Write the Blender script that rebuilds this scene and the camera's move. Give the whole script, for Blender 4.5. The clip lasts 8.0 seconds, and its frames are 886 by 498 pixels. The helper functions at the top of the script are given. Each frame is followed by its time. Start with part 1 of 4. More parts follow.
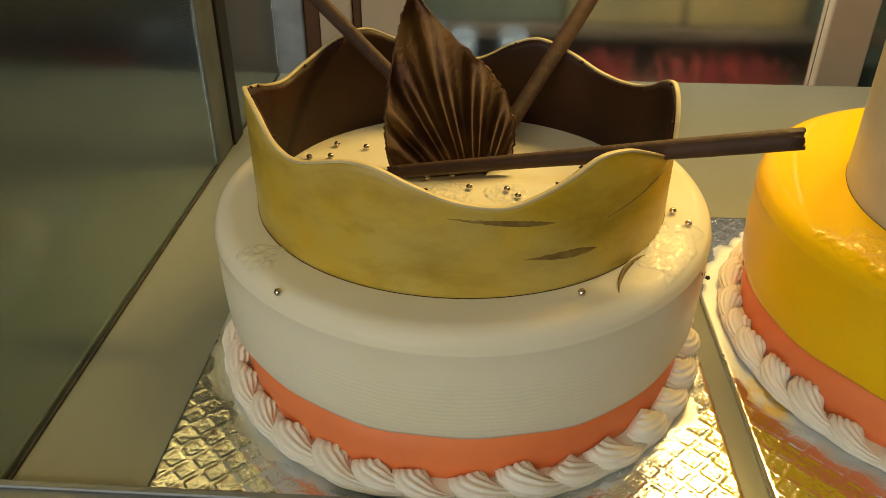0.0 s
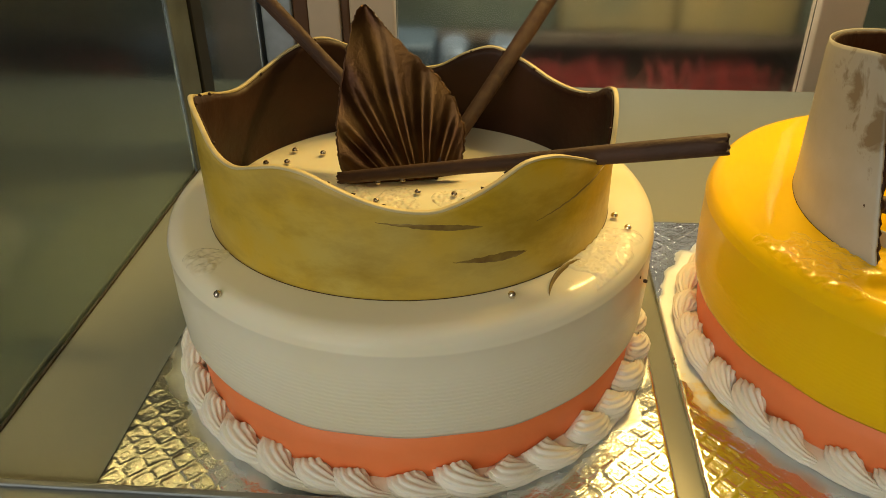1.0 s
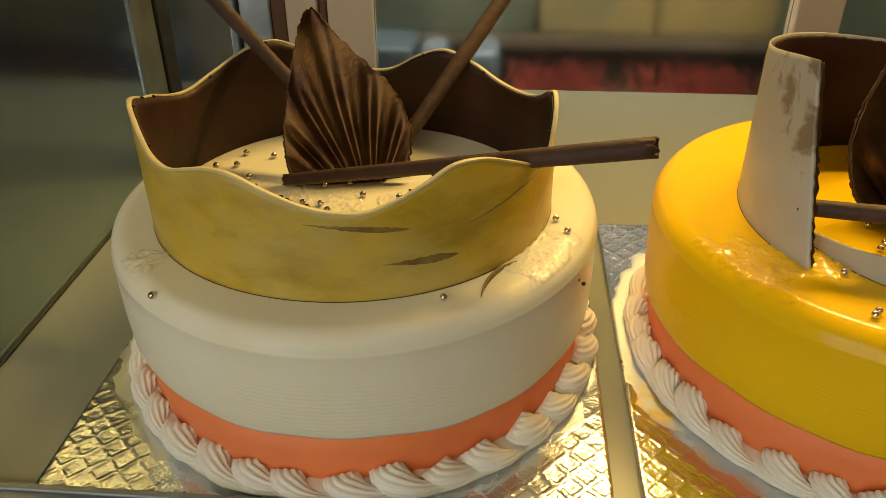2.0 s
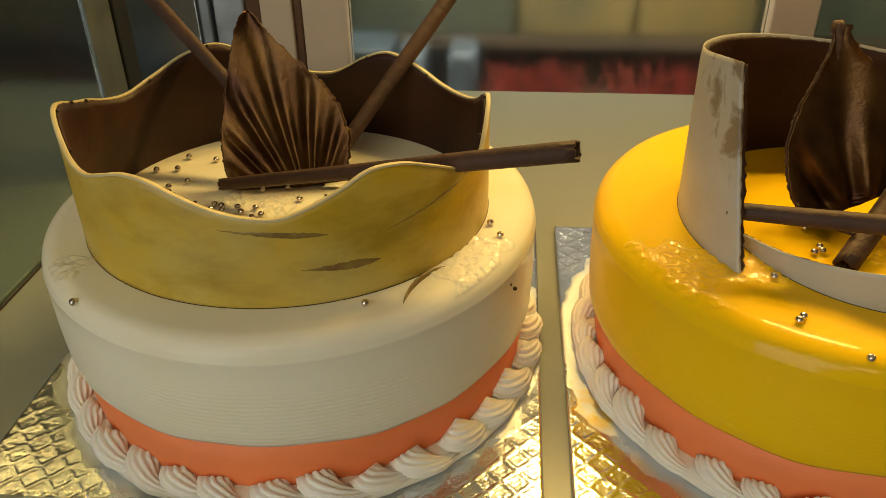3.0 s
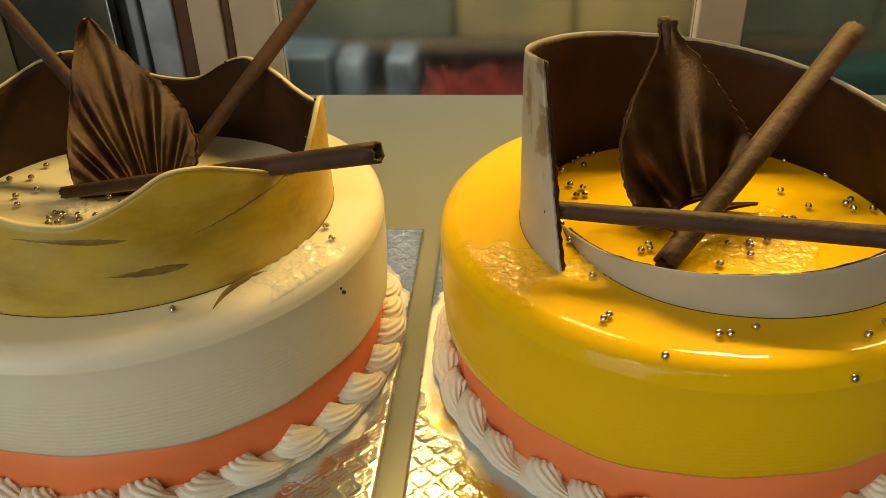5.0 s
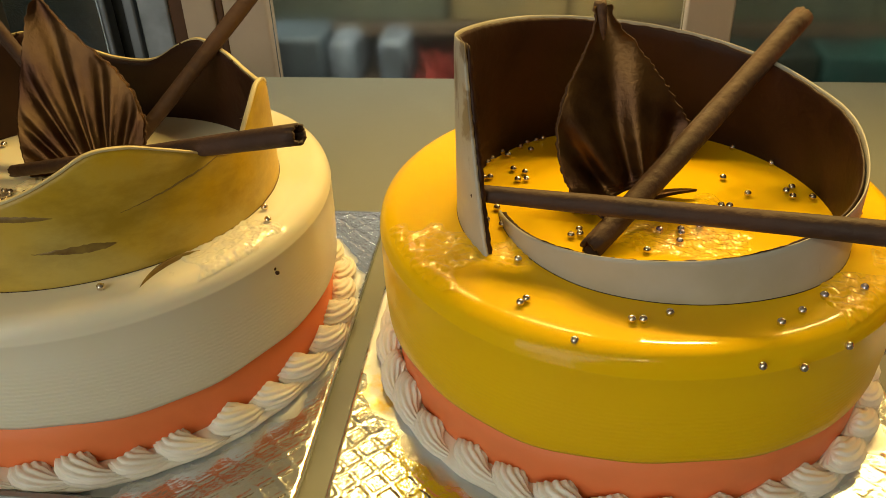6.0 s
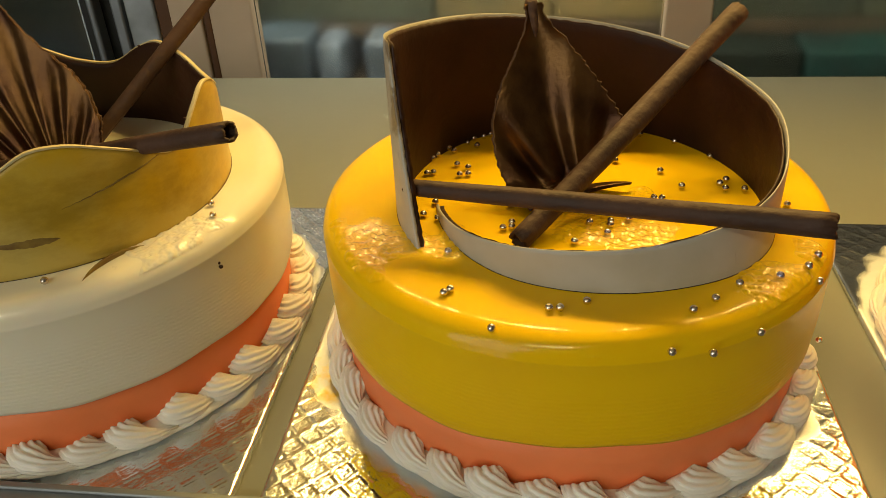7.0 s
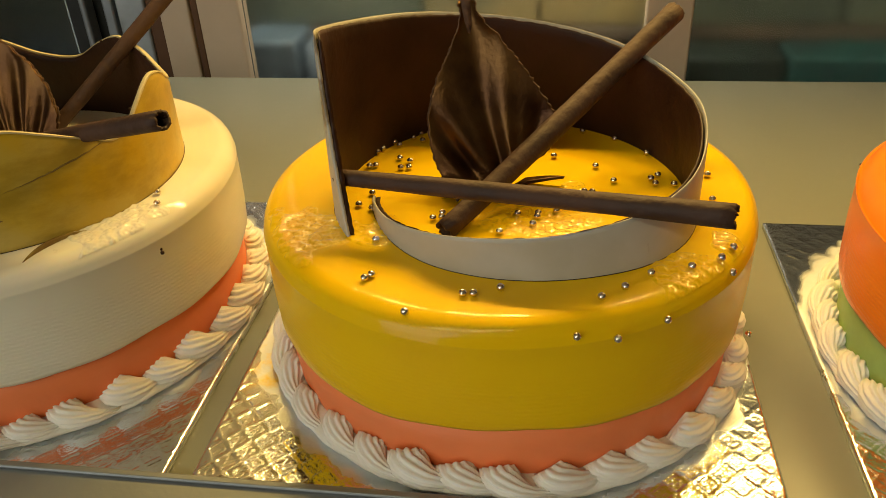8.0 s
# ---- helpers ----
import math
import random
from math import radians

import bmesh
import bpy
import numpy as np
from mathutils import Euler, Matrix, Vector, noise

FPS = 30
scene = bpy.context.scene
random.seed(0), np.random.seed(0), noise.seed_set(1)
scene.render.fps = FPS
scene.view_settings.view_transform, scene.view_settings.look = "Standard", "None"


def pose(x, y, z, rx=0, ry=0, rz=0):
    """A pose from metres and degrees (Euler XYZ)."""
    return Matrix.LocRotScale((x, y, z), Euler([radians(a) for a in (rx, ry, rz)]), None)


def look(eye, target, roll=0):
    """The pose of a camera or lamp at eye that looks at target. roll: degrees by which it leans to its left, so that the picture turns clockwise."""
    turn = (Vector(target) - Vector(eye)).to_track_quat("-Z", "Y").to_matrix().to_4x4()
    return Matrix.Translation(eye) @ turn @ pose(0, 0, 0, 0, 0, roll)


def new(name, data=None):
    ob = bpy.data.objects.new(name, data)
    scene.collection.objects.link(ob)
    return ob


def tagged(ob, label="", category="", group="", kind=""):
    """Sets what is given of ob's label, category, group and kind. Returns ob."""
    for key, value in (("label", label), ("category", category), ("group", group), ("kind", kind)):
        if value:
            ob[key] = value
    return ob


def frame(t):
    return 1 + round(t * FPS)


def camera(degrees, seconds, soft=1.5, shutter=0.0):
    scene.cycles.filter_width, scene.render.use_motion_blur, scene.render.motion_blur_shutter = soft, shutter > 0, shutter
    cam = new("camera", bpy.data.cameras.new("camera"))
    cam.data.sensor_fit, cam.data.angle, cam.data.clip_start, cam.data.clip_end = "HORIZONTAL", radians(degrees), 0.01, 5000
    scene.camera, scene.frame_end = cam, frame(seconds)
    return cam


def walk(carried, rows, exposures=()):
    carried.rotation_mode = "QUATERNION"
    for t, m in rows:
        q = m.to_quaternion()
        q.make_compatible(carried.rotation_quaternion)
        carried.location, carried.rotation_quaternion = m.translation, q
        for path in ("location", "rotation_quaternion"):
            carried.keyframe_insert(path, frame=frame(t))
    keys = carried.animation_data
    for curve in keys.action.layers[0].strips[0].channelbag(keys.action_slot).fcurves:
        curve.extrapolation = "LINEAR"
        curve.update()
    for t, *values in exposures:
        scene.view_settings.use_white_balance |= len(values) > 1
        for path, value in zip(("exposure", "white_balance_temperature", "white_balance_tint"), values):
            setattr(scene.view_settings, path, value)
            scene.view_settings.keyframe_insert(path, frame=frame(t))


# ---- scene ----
cam = camera(58.0, 8.0, 0.7)
# seconds, eye, a point one metre ahead, lean
ROWS = [
    (0.0, (0.0108, -0.3408, 0.2629), (-0.0389, 0.5026, -0.2721), 0.16),
    (0.5, (0.0259, -0.3451, 0.2659), (-0.0376, 0.5010, -0.2634), -0.33),
    (1.0, (0.0432, -0.3455, 0.2656), (-0.0273, 0.5010, -0.2621), -0.53),
    (1.5, (0.0560, -0.3457, 0.2661), (-0.0139, 0.5018, -0.2601), -0.30),
    (3.0, (0.1014, -0.3382, 0.2657), (0.0234, 0.5094, -0.2591), -0.81),
    (3.5, (0.1180, -0.3357, 0.2632), (0.0458, 0.5112, -0.2636), -0.75),
    (4.0, (0.1400, -0.3348, 0.2646), (0.0688, 0.5131, -0.2607), -1.35),
    (4.5, (0.1560, -0.3325, 0.2628), (0.0779, 0.5159, -0.2608), -1.72),
    (4.7, (0.1626, -0.3316, 0.2623), (0.0914, 0.5203, -0.2565), -1.81),
    (5.8, (0.2043, -0.3294, 0.2613), (0.0962, 0.5160, -0.2618), -1.93),
    (6.0, (0.2109, -0.3294, 0.2613), (0.1084, 0.5094, -0.2733), -1.95),
    (6.5, (0.2261, -0.3317, 0.2626), (0.1205, 0.5070, -0.2717), -2.18),
    (7.0, (0.2450, -0.3354, 0.2625), (0.1252, 0.5017, -0.2713), -3.03),
    (7.5, (0.2612, -0.3388, 0.2606), (0.1403, 0.5014, -0.2680), -2.58),
    (8.0, (0.2816, -0.3432, 0.2596), (0.1458, 0.4966, -0.2660), -2.77),
]
walk(cam, [(t, look(eye, aim, lean)) for t, eye, aim, lean in ROWS])
# --- end of path
# ---- light ----
world = bpy.data.worlds.new("shop_air")
world.use_nodes = True
scene.world = world
world.node_tree.nodes["Background"].inputs["Color"].default_value = (0.75, 0.85, 1.0, 1)
world.node_tree.nodes["Background"].inputs["Strength"].default_value = 0.05


def area_lamp(name, eye, target, wide, high, watts, colour):
    lamp = bpy.data.lights.new(name, "AREA")
    lamp.shape, lamp.size, lamp.size_y = "RECTANGLE", wide, high
    lamp.energy, lamp.color = watts, colour
    ob = new(name, lamp)
    ob.matrix_world = look(eye, target)
    return ob


# row of warm lamps under the roof of the case
for x, watts in ((0.085, 1.15), (0.22, 1.8), (0.38, 1.75), (0.54, 1.2), (0.70, 0.75), (0.86, 0.5)):
    area_lamp("case_lamp", (x, 0.27, 0.47), (x, -0.16, 0.334), 0.11, 0.022, watts, (1.0, 0.65, 0.19))
# cool light of the shop's front window, and an added warm fill tube
area_lamp("shop_window_lamp", (-1.0, -2.6, 0.50), (0.1, 0.0, 0.1), 2.2, 1.9, 27.0, (0.97, 0.97, 0.94))
area_lamp("front_fill_lamp", (-0.3, -2.0, 1.6), (0.1, 0.0, 0.0), 2.0, 0.03, 15, (1.0, 0.86, 0.54))
# added fill lamp just behind the door frame, brightens the store shelf
area_lamp("back_fill_lamp", (0.05, 0.580, 0.47), (0.05, 0.93, 0.07), 0.6, 0.05, 4.4, (1.0, 0.90, 0.68))
scene.view_settings.exposure = 0.07


# ---- materials ----
def material(name, colour, rough=0.5, metal=0.0, vary=0.12, scale=60.0, bump=0.0, bump_scale=300.0, second=None, coat=0.0,
             sss=0.0, sss_radius=0.004, rough_vary=0.0, ior=1.45):
    m = bpy.data.materials.new(name)
    m.use_nodes = True
    nt = m.node_tree
    p = nt.nodes["Principled BSDF"]
    p.inputs["Roughness"].default_value = rough
    p.inputs["Metallic"].default_value = metal
    p.inputs["Coat Weight"].default_value = coat
    p.inputs["Coat Roughness"].default_value = 0.06
    p.inputs["IOR"].default_value = ior
    if sss:
        p.inputs["Subsurface Weight"].default_value = sss
        p.inputs["Subsurface Radius"].default_value = (1.0, 0.7, 0.45)
        p.inputs["Subsurface Scale"].default_value = sss_radius
    co = nt.nodes.new("ShaderNodeTexCoord")
    n1 = nt.nodes.new("ShaderNodeTexNoise")
    n1.inputs["Scale"].default_value = scale
    n1.inputs["Detail"].default_value = 5
    nt.links.new(co.outputs["Object"], n1.inputs["Vector"])
    ramp = nt.nodes.new("ShaderNodeMix")
    ramp.data_type = "RGBA"
    other = second or tuple(c * (1 - 2 * vary) for c in colour)
    ramp.inputs["A"].default_value = (*other, 1)
    ramp.inputs["B"].default_value = (*colour, 1)
    stretch = nt.nodes.new("ShaderNodeMapRange")
    stretch.inputs["From Min"].default_value, stretch.inputs["From Max"].default_value = 0.34, 0.66
    nt.links.new(n1.outputs["Fac"], stretch.inputs["Value"])
    nt.links.new(stretch.outputs["Result"], ramp.inputs["Factor"])
    nt.links.new(ramp.outputs["Result"], p.inputs["Base Color"])
    if rough_vary:
        mr = nt.nodes.new("ShaderNodeMapRange")
        mr.inputs["To Min"].default_value, mr.inputs["To Max"].default_value = max(0.02, rough - rough_vary), rough + rough_vary
        nt.links.new(n1.outputs["Fac"], mr.inputs["Value"])
        nt.links.new(mr.outputs["Result"], p.inputs["Roughness"])
    if bump:
        n2 = nt.nodes.new("ShaderNodeTexNoise")
        n2.inputs["Scale"].default_value = bump_scale
        n2.inputs["Detail"].default_value = 4
        nt.links.new(co.outputs["Object"], n2.inputs["Vector"])
        b = nt.nodes.new("ShaderNodeBump")
        b.inputs["Strength"].default_value = bump
        b.inputs["Distance"].default_value = 0.001
        nt.links.new(n2.outputs["Fac"], b.inputs["Height"])
        nt.links.new(b.outputs["Normal"], p.inputs["Normal"])
    return m


def glaze_material(name, colour, second, comb=0.25, sss=0.25, wet=False):
    """Mirror glaze: smooth and glossy on top, combed and duller round the side."""
    m = material(name, colour, 0.34, 0, scale=14, second=second, coat=0.7, sss=sss, rough_vary=0.04)
    nt = m.node_tree
    p = nt.nodes["Principled BSDF"]
    co = next(n for n in nt.nodes if n.type == "TEX_COORD")
    sep = nt.nodes.new("ShaderNodeSeparateXYZ")
    nt.links.new(co.outputs["Object"], sep.inputs[0])
    # soft unevenness of the whole coat
    soft = nt.nodes.new("ShaderNodeTexNoise")
    soft.inputs["Scale"].default_value, soft.inputs["Detail"].default_value = 22, 2
    nt.links.new(co.outputs["Object"], soft.inputs["Vector"])
    b0 = nt.nodes.new("ShaderNodeBump")
    b0.inputs["Strength"].default_value, b0.inputs["Distance"].default_value = 0.25, 0.0015
    nt.links.new(soft.outputs["Fac"], b0.inputs["Height"])
    # combed lines round the side
    wave = nt.nodes.new("ShaderNodeTexWave")
    wave.bands_direction = "Z"
    wave.inputs["Scale"].default_value = 150
    wave.inputs["Distortion"].default_value = 3.0
    wave.inputs["Detail"].default_value = 2
    wave.inputs["Detail Scale"].default_value = 1.6
    nt.links.new(co.outputs["Object"], wave.inputs["Vector"])
    b2 = nt.nodes.new("ShaderNodeBump")
    b2.inputs["Strength"].default_value, b2.inputs["Distance"].default_value = comb, 0.0006
    side = nt.nodes.new("ShaderNodeMapRange")
    side.inputs["From Min"].default_value, side.inputs["From Max"].default_value = 0.070, 0.055
    nt.links.new(sep.outputs["Z"], side.inputs["Value"])
    lines = nt.nodes.new("ShaderNodeMath")
    lines.operation = "MULTIPLY"
    nt.links.new(wave.outputs["Fac"], lines.inputs[0])
    nt.links.new(side.outputs["Result"], lines.inputs[1])
    nt.links.new(lines.outputs[0], b2.inputs["Height"])
    nt.links.new(b0.outputs["Normal"], b2.inputs["Normal"])
    nt.links.new(b0.outputs["Normal"], p.inputs["Coat Normal"])
    dull = nt.nodes.new("ShaderNodeMapRange")
    dull.inputs["From Min"].default_value, dull.inputs["From Max"].default_value = 0.070, 0.0855
    dull.inputs["To Min"].default_value, dull.inputs["To Max"].default_value = 0.24, 0.03
    nt.links.new(sep.outputs["Z"], dull.inputs["Value"])
    if wet:
        p.inputs["Coat Weight"].default_value, p.inputs["Coat Roughness"].default_value = 1.0, 0.015
    else:
        nt.links.new(dull.outputs["Result"], p.inputs["Coat Roughness"])
    p.inputs["Coat IOR"].default_value = 1.6 if wet else 1.36
    p.inputs["Specular IOR Level"].default_value = 0.02
    nt.links.new(b2.outputs["Normal"], p.inputs["Normal"])
    return m


def greasy_middle(m, middle, reach):
    """Dull cream-smeared foil round the foot of a cake."""
    nt = m.node_tree
    p = nt.nodes["Principled BSDF"]
    co = next(n for n in nt.nodes if n.type == "TEX_COORD")
    old = p.inputs["Roughness"].links[0].from_socket
    d = nt.nodes.new("ShaderNodeVectorMath")
    d.operation = "DISTANCE"
    d.inputs[1].default_value = middle
    nt.links.new(co.outputs["Object"], d.inputs[0])
    n = nt.nodes.new("ShaderNodeTexNoise")
    n.inputs["Scale"].default_value, n.inputs["Detail"].default_value = 60, 4
    nt.links.new(co.outputs["Object"], n.inputs["Vector"])
    a = nt.nodes.new("ShaderNodeMath")
    a.operation = "MULTIPLY_ADD"
    a.inputs[1].default_value = 0.024
    nt.links.new(n.outputs["Fac"], a.inputs[0])
    nt.links.new(d.outputs["Value"], a.inputs[2])
    r = nt.nodes.new("ShaderNodeMapRange")
    r.inputs["From Min"].default_value, r.inputs["From Max"].default_value = reach + 0.008, reach + 0.016
    r.inputs["To Min"].default_value, r.inputs["To Max"].default_value = 0.55, 0.0
    nt.links.new(a.outputs[0], r.inputs["Value"])
    top = nt.nodes.new("ShaderNodeMath")
    top.operation = "MAXIMUM"
    nt.links.new(old, top.inputs[0])
    nt.links.new(r.outputs["Result"], top.inputs[1])
    nt.links.new(top.outputs[0], p.inputs["Roughness"])


def stain(m, middle, reach, colour):
    """A patch of colour with a ragged outline on a material."""
    nt = m.node_tree
    p = nt.nodes["Principled BSDF"]
    co = next(n for n in nt.nodes if n.type == "TEX_COORD")
    old = p.inputs["Base Color"].links[0].from_socket
    d = nt.nodes.new("ShaderNodeVectorMath")
    d.operation = "DISTANCE"
    d.inputs[1].default_value = middle
    nt.links.new(co.outputs["Object"], d.inputs[0])
    n = nt.nodes.new("ShaderNodeTexNoise")
    n.inputs["Scale"].default_value, n.inputs["Detail"].default_value = 75, 4
    nt.links.new(co.outputs["Object"], n.inputs["Vector"])
    a = nt.nodes.new("ShaderNodeMath")
    a.operation = "MULTIPLY_ADD"
    a.inputs[1].default_value = 0.09
    nt.links.new(n.outputs["Fac"], a.inputs[0])
    nt.links.new(d.outputs["Value"], a.inputs[2])
    r = nt.nodes.new("ShaderNodeMapRange")
    r.inputs["From Min"].default_value, r.inputs["From Max"].default_value = reach + 0.012, reach + 0.026
    r.inputs["To Min"].default_value, r.inputs["To Max"].default_value = 0.85, 0.0
    nt.links.new(a.outputs[0], r.inputs["Value"])
    mix = nt.nodes.new("ShaderNodeMix")
    mix.data_type = "RGBA"
    mix.inputs["B"].default_value = (*colour, 1)
    nt.links.new(r.outputs["Result"], mix.inputs["Factor"])
    nt.links.new(old, mix.inputs["A"])
    nt.links.new(mix.outputs["Result"], p.inputs["Base Color"])


IVORY_GLAZE = glaze_material("ivory_glaze", (0.80, 0.78, 0.66), (0.77, 0.73, 0.56), 0.2)
YELLOW_GLAZE = glaze_material("yellow_glaze", (0.86, 0.55, 0.005), (0.83, 0.51, 0.004), 0.12, 0.15)
WET_IVORY = glaze_material("wet_ivory_glaze", (0.80, 0.78, 0.66), (0.77, 0.73, 0.56), 0.0, 0.25, True)
WET_YELLOW = glaze_material("wet_yellow_glaze", (0.86, 0.55, 0.005), (0.83, 0.51, 0.004), 0.0, 0.15, True)
ORANGE_GLAZE = glaze_material("orange_glaze", (0.90, 0.24, 0.012), (0.86, 0.2, 0.01), 0.25, 0.15)
SALMON = material("salmon_cream", (0.90, 0.25, 0.085), 0.55, 0, 0.05, 30, 0.25, 160, sss=0.2)
GREEN = material("green_cream", (0.34, 0.52, 0.16), 0.55, 0, 0.08, 30, 0.25, 160, sss=0.2)
CREAM = material("whipped_cream", (0.86, 0.85, 0.80), 0.5, 0, 0.02, 80, 0.25, 500, sss=0.12, sss_radius=0.002)
DARK_CHOC = material("dark_chocolate", (0.037, 0.0118, 0.005), 0.52, 0, 0.22, 40, 0.35, 220, rough_vary=0.1)
DARK_CHOC.node_tree.nodes["Principled BSDF"].inputs["Specular IOR Level"].default_value = 0.4
LEAF_CHOC = material("moulded_chocolate", (0.145, 0.074, 0.021), 0.35, 0.8, 0.25, 38, 0.25, 420, rough_vary=0.08, second=(0.045, 0.017, 0.007))
LEAF_RIM = material("broken_chocolate_edge", (0.11, 0.055, 0.026), 0.7, 0, 0.3, 300, 0.5, 700, second=(0.05, 0.022, 0.011))
ROLL_CHOC = material("rolled_chocolate", (0.066, 0.031, 0.018), 0.66, 0, 0.22, 45, 0.8, 210, second=(0.036, 0.016, 0.009), rough_vary=0.1)
WHITE_CHOC = material("white_chocolate", (0.47, 0.46, 0.41), 0.42, 0, 0.06, 35, 0.2, 200, second=(0.41, 0.39, 0.32))
RIM_CHOC = material("cut_white_chocolate", (0.64, 0.55, 0.30), 0.45, 0, 0.1, 90, 0.2, 300)
PEARL = material("silver_sugar", (0.80, 0.72, 0.62), 0.24, 1.0, 0.08, 900)
SMEAR = material("chocolate_smear", (0.15, 0.085, 0.024), 0.4, 0, 0.35, 160, second=(0.27, 0.19, 0.04))
FOIL = material("embossed_silver_foil", (0.76, 0.81, 0.87), 0.17, 1.0, 0.05, 40, 0.14, 600, rough_vary=0.04)
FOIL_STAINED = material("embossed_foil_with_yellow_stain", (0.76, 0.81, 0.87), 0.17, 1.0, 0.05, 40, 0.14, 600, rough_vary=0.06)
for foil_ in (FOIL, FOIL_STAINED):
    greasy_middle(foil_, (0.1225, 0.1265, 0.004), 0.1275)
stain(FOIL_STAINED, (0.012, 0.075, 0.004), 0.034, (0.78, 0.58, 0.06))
SHELF = material("pale_laminate", (0.255, 0.272, 0.222), 0.30, 0, 0.03, 6, 0.06, 90, rough_vary=0.06)
STEEL = material("brushed_aluminium", (0.30, 0.33, 0.35), 0.5, 0.7, 0.06, 30, 0.1, 500)
FRAME_PAINT = material("cream_painted_frame", (0.62, 0.50, 0.36), 0.45, 0, 0.05, 15, 0.05, 100)
SEAL_SHADE_BROWN = material("brown_seal_and_shade", (0.12, 0.055, 0.022), 0.6, 0, 0.1, 30)
DULL_SEAL = material("grey_brown_sealant", (0.07, 0.06, 0.045), 0.7, 0, 0.3, 120)
PALE_STRIP = material("pale_anodised_strip", (0.42, 0.47, 0.50), 0.35, 0.4, 0.2, 25)
DULL_METAL = material("dull_grey_metal", (0.13, 0.15, 0.145), 0.5, 0.4, 0.15, 40)
BLACK_SEAL = material("black_seal", (0.012, 0.012, 0.011), 0.5, 0, 0.1, 30)
CASE_GLASS = material("hazy_case_glass", (0.40, 0.50, 0.53), 0.13, 0, 0.04, 7, rough_vary=0.03)
CASE_GLASS.node_tree.nodes["Principled BSDF"].inputs["Transmission Weight"].default_value = 1.0
DARK_PANEL = material("dark_panel", (0.022, 0.024, 0.022), 0.4, 0, 0.2, 8)
WALL = material("shop_wall_paint", (0.34, 0.33, 0.29), 0.8, 0, 0.05, 2, 0.1, 60)
FLOOR = material("shop_floor_tile", (0.26, 0.25, 0.23), 0.4, 0, 0.1, 3)
GOLD_BOX = material("kraft_gold_card", (0.30, 0.22, 0.075), 0.5, 0, 0.3, 9, second=(0.15, 0.14, 0.075))
TEAL_BOX = material("teal_card", (0.010, 0.075, 0.068), 0.8, 0, 0.3, 9, second=(0.012, 0.03, 0.03))
DARK_BOX = material("dark_green_card", (0.014, 0.028, 0.022), 0.7, 0, 0.3, 9)
SAGE_BOX = material("sage_card", (0.11, 0.13, 0.085), 0.55, 0, 0.3, 9, second=(0.05, 0.07, 0.055))
RED_TINSEL = material("red_tinsel", (0.50, 0.09, 0.075), 0.4, 0, 0.4, 60)
BACK_GLASS = material("frosted_door_glass", (0.96, 0.96, 0.93), 0.24, 0, 0.02, 7, rough_vary=0.02, ior=1.35)
STORE_BOARD = material("brown_store_board", (0.11, 0.085, 0.055), 0.6, 0, 0.2, 12)
BACK_GLASS.node_tree.nodes["Principled BSDF"].inputs["Transmission Weight"].default_value = 1.0
# blues that stand in for the window's reflection in the back glass
PALE_REFLECTION = material("pale_blue_reflection", (0.17, 0.23, 0.31), 0.5, 0, 0.3, 30)
SLATE_REFLECTION = material("slate_blue_reflection", (0.11, 0.17, 0.23), 0.5, 0, 0.25, 12)


def marbled_yellow():
    """White chocolate rubbed with yellow lustre: yellow low down and in patches, paler and greyer elsewhere."""
    m = material("yellow_lustre_chocolate", (0.56, 0.36, 0.012), 0.36, 0, scale=30, second=(0.52, 0.40, 0.085), bump=0.25, bump_scale=150)
    nt = m.node_tree
    p = nt.nodes["Principled BSDF"]
    co = next(n for n in nt.nodes if n.type == "TEX_COORD")
    old = p.inputs["Base Color"].links[0].from_socket
    n = nt.nodes.new("ShaderNodeTexNoise")
    n.inputs["Scale"].default_value, n.inputs["Detail"].default_value, n.inputs["Roughness"].default_value = 20, 6, 0.65
    mp = nt.nodes.new("ShaderNodeMapping")
    mp.inputs["Scale"].default_value = (1, 1, 2.2)
    nt.links.new(co.outputs["Object"], mp.inputs["Vector"])
    nt.links.new(mp.outputs["Vector"], n.inputs["Vector"])
    r = nt.nodes.new("ShaderNodeMapRange")
    r.inputs["From Min"].default_value, r.inputs["From Max"].default_value = 0.44, 0.66
    r.inputs["To Max"].default_value = 0.85
    nt.links.new(n.outputs["Fac"], r.inputs["Value"])
    mix = nt.nodes.new("ShaderNodeMix")
    mix.data_type = "RGBA"
    mix.inputs["B"].default_value = (0.33, 0.215, 0.012, 1)
    nt.links.new(r.outputs["Result"], mix.inputs["Factor"])
    nt.links.new(old, mix.inputs["A"])
    # broad patches where the lustre is thin
    broad = nt.nodes.new("ShaderNodeTexNoise")
    broad.inputs["Scale"].default_value, broad.inputs["Detail"].default_value = 13, 3
    nt.links.new(co.outputs["Object"], broad.inputs["Vector"])
    thin = nt.nodes.new("ShaderNodeMapRange")
    thin.inputs["From Min"].default_value, thin.inputs["From Max"].default_value = 0.46, 0.62
    thin.inputs["To Max"].default_value = 0.25
    nt.links.new(broad.outputs["Fac"], thin.inputs["Value"])
    pale = nt.nodes.new("ShaderNodeMix")
    pale.data_type = "RGBA"
    pale.inputs["B"].default_value = (0.50, 0.43, 0.20, 1)
    nt.links.new(thin.outputs["Result"], pale.inputs["Factor"])
    nt.links.new(mix.outputs["Result"], pale.inputs["A"])
    nt.links.new(pale.outputs["Result"], p.inputs["Base Color"])
    return m


YELLOW_CHOC = marbled_yellow()


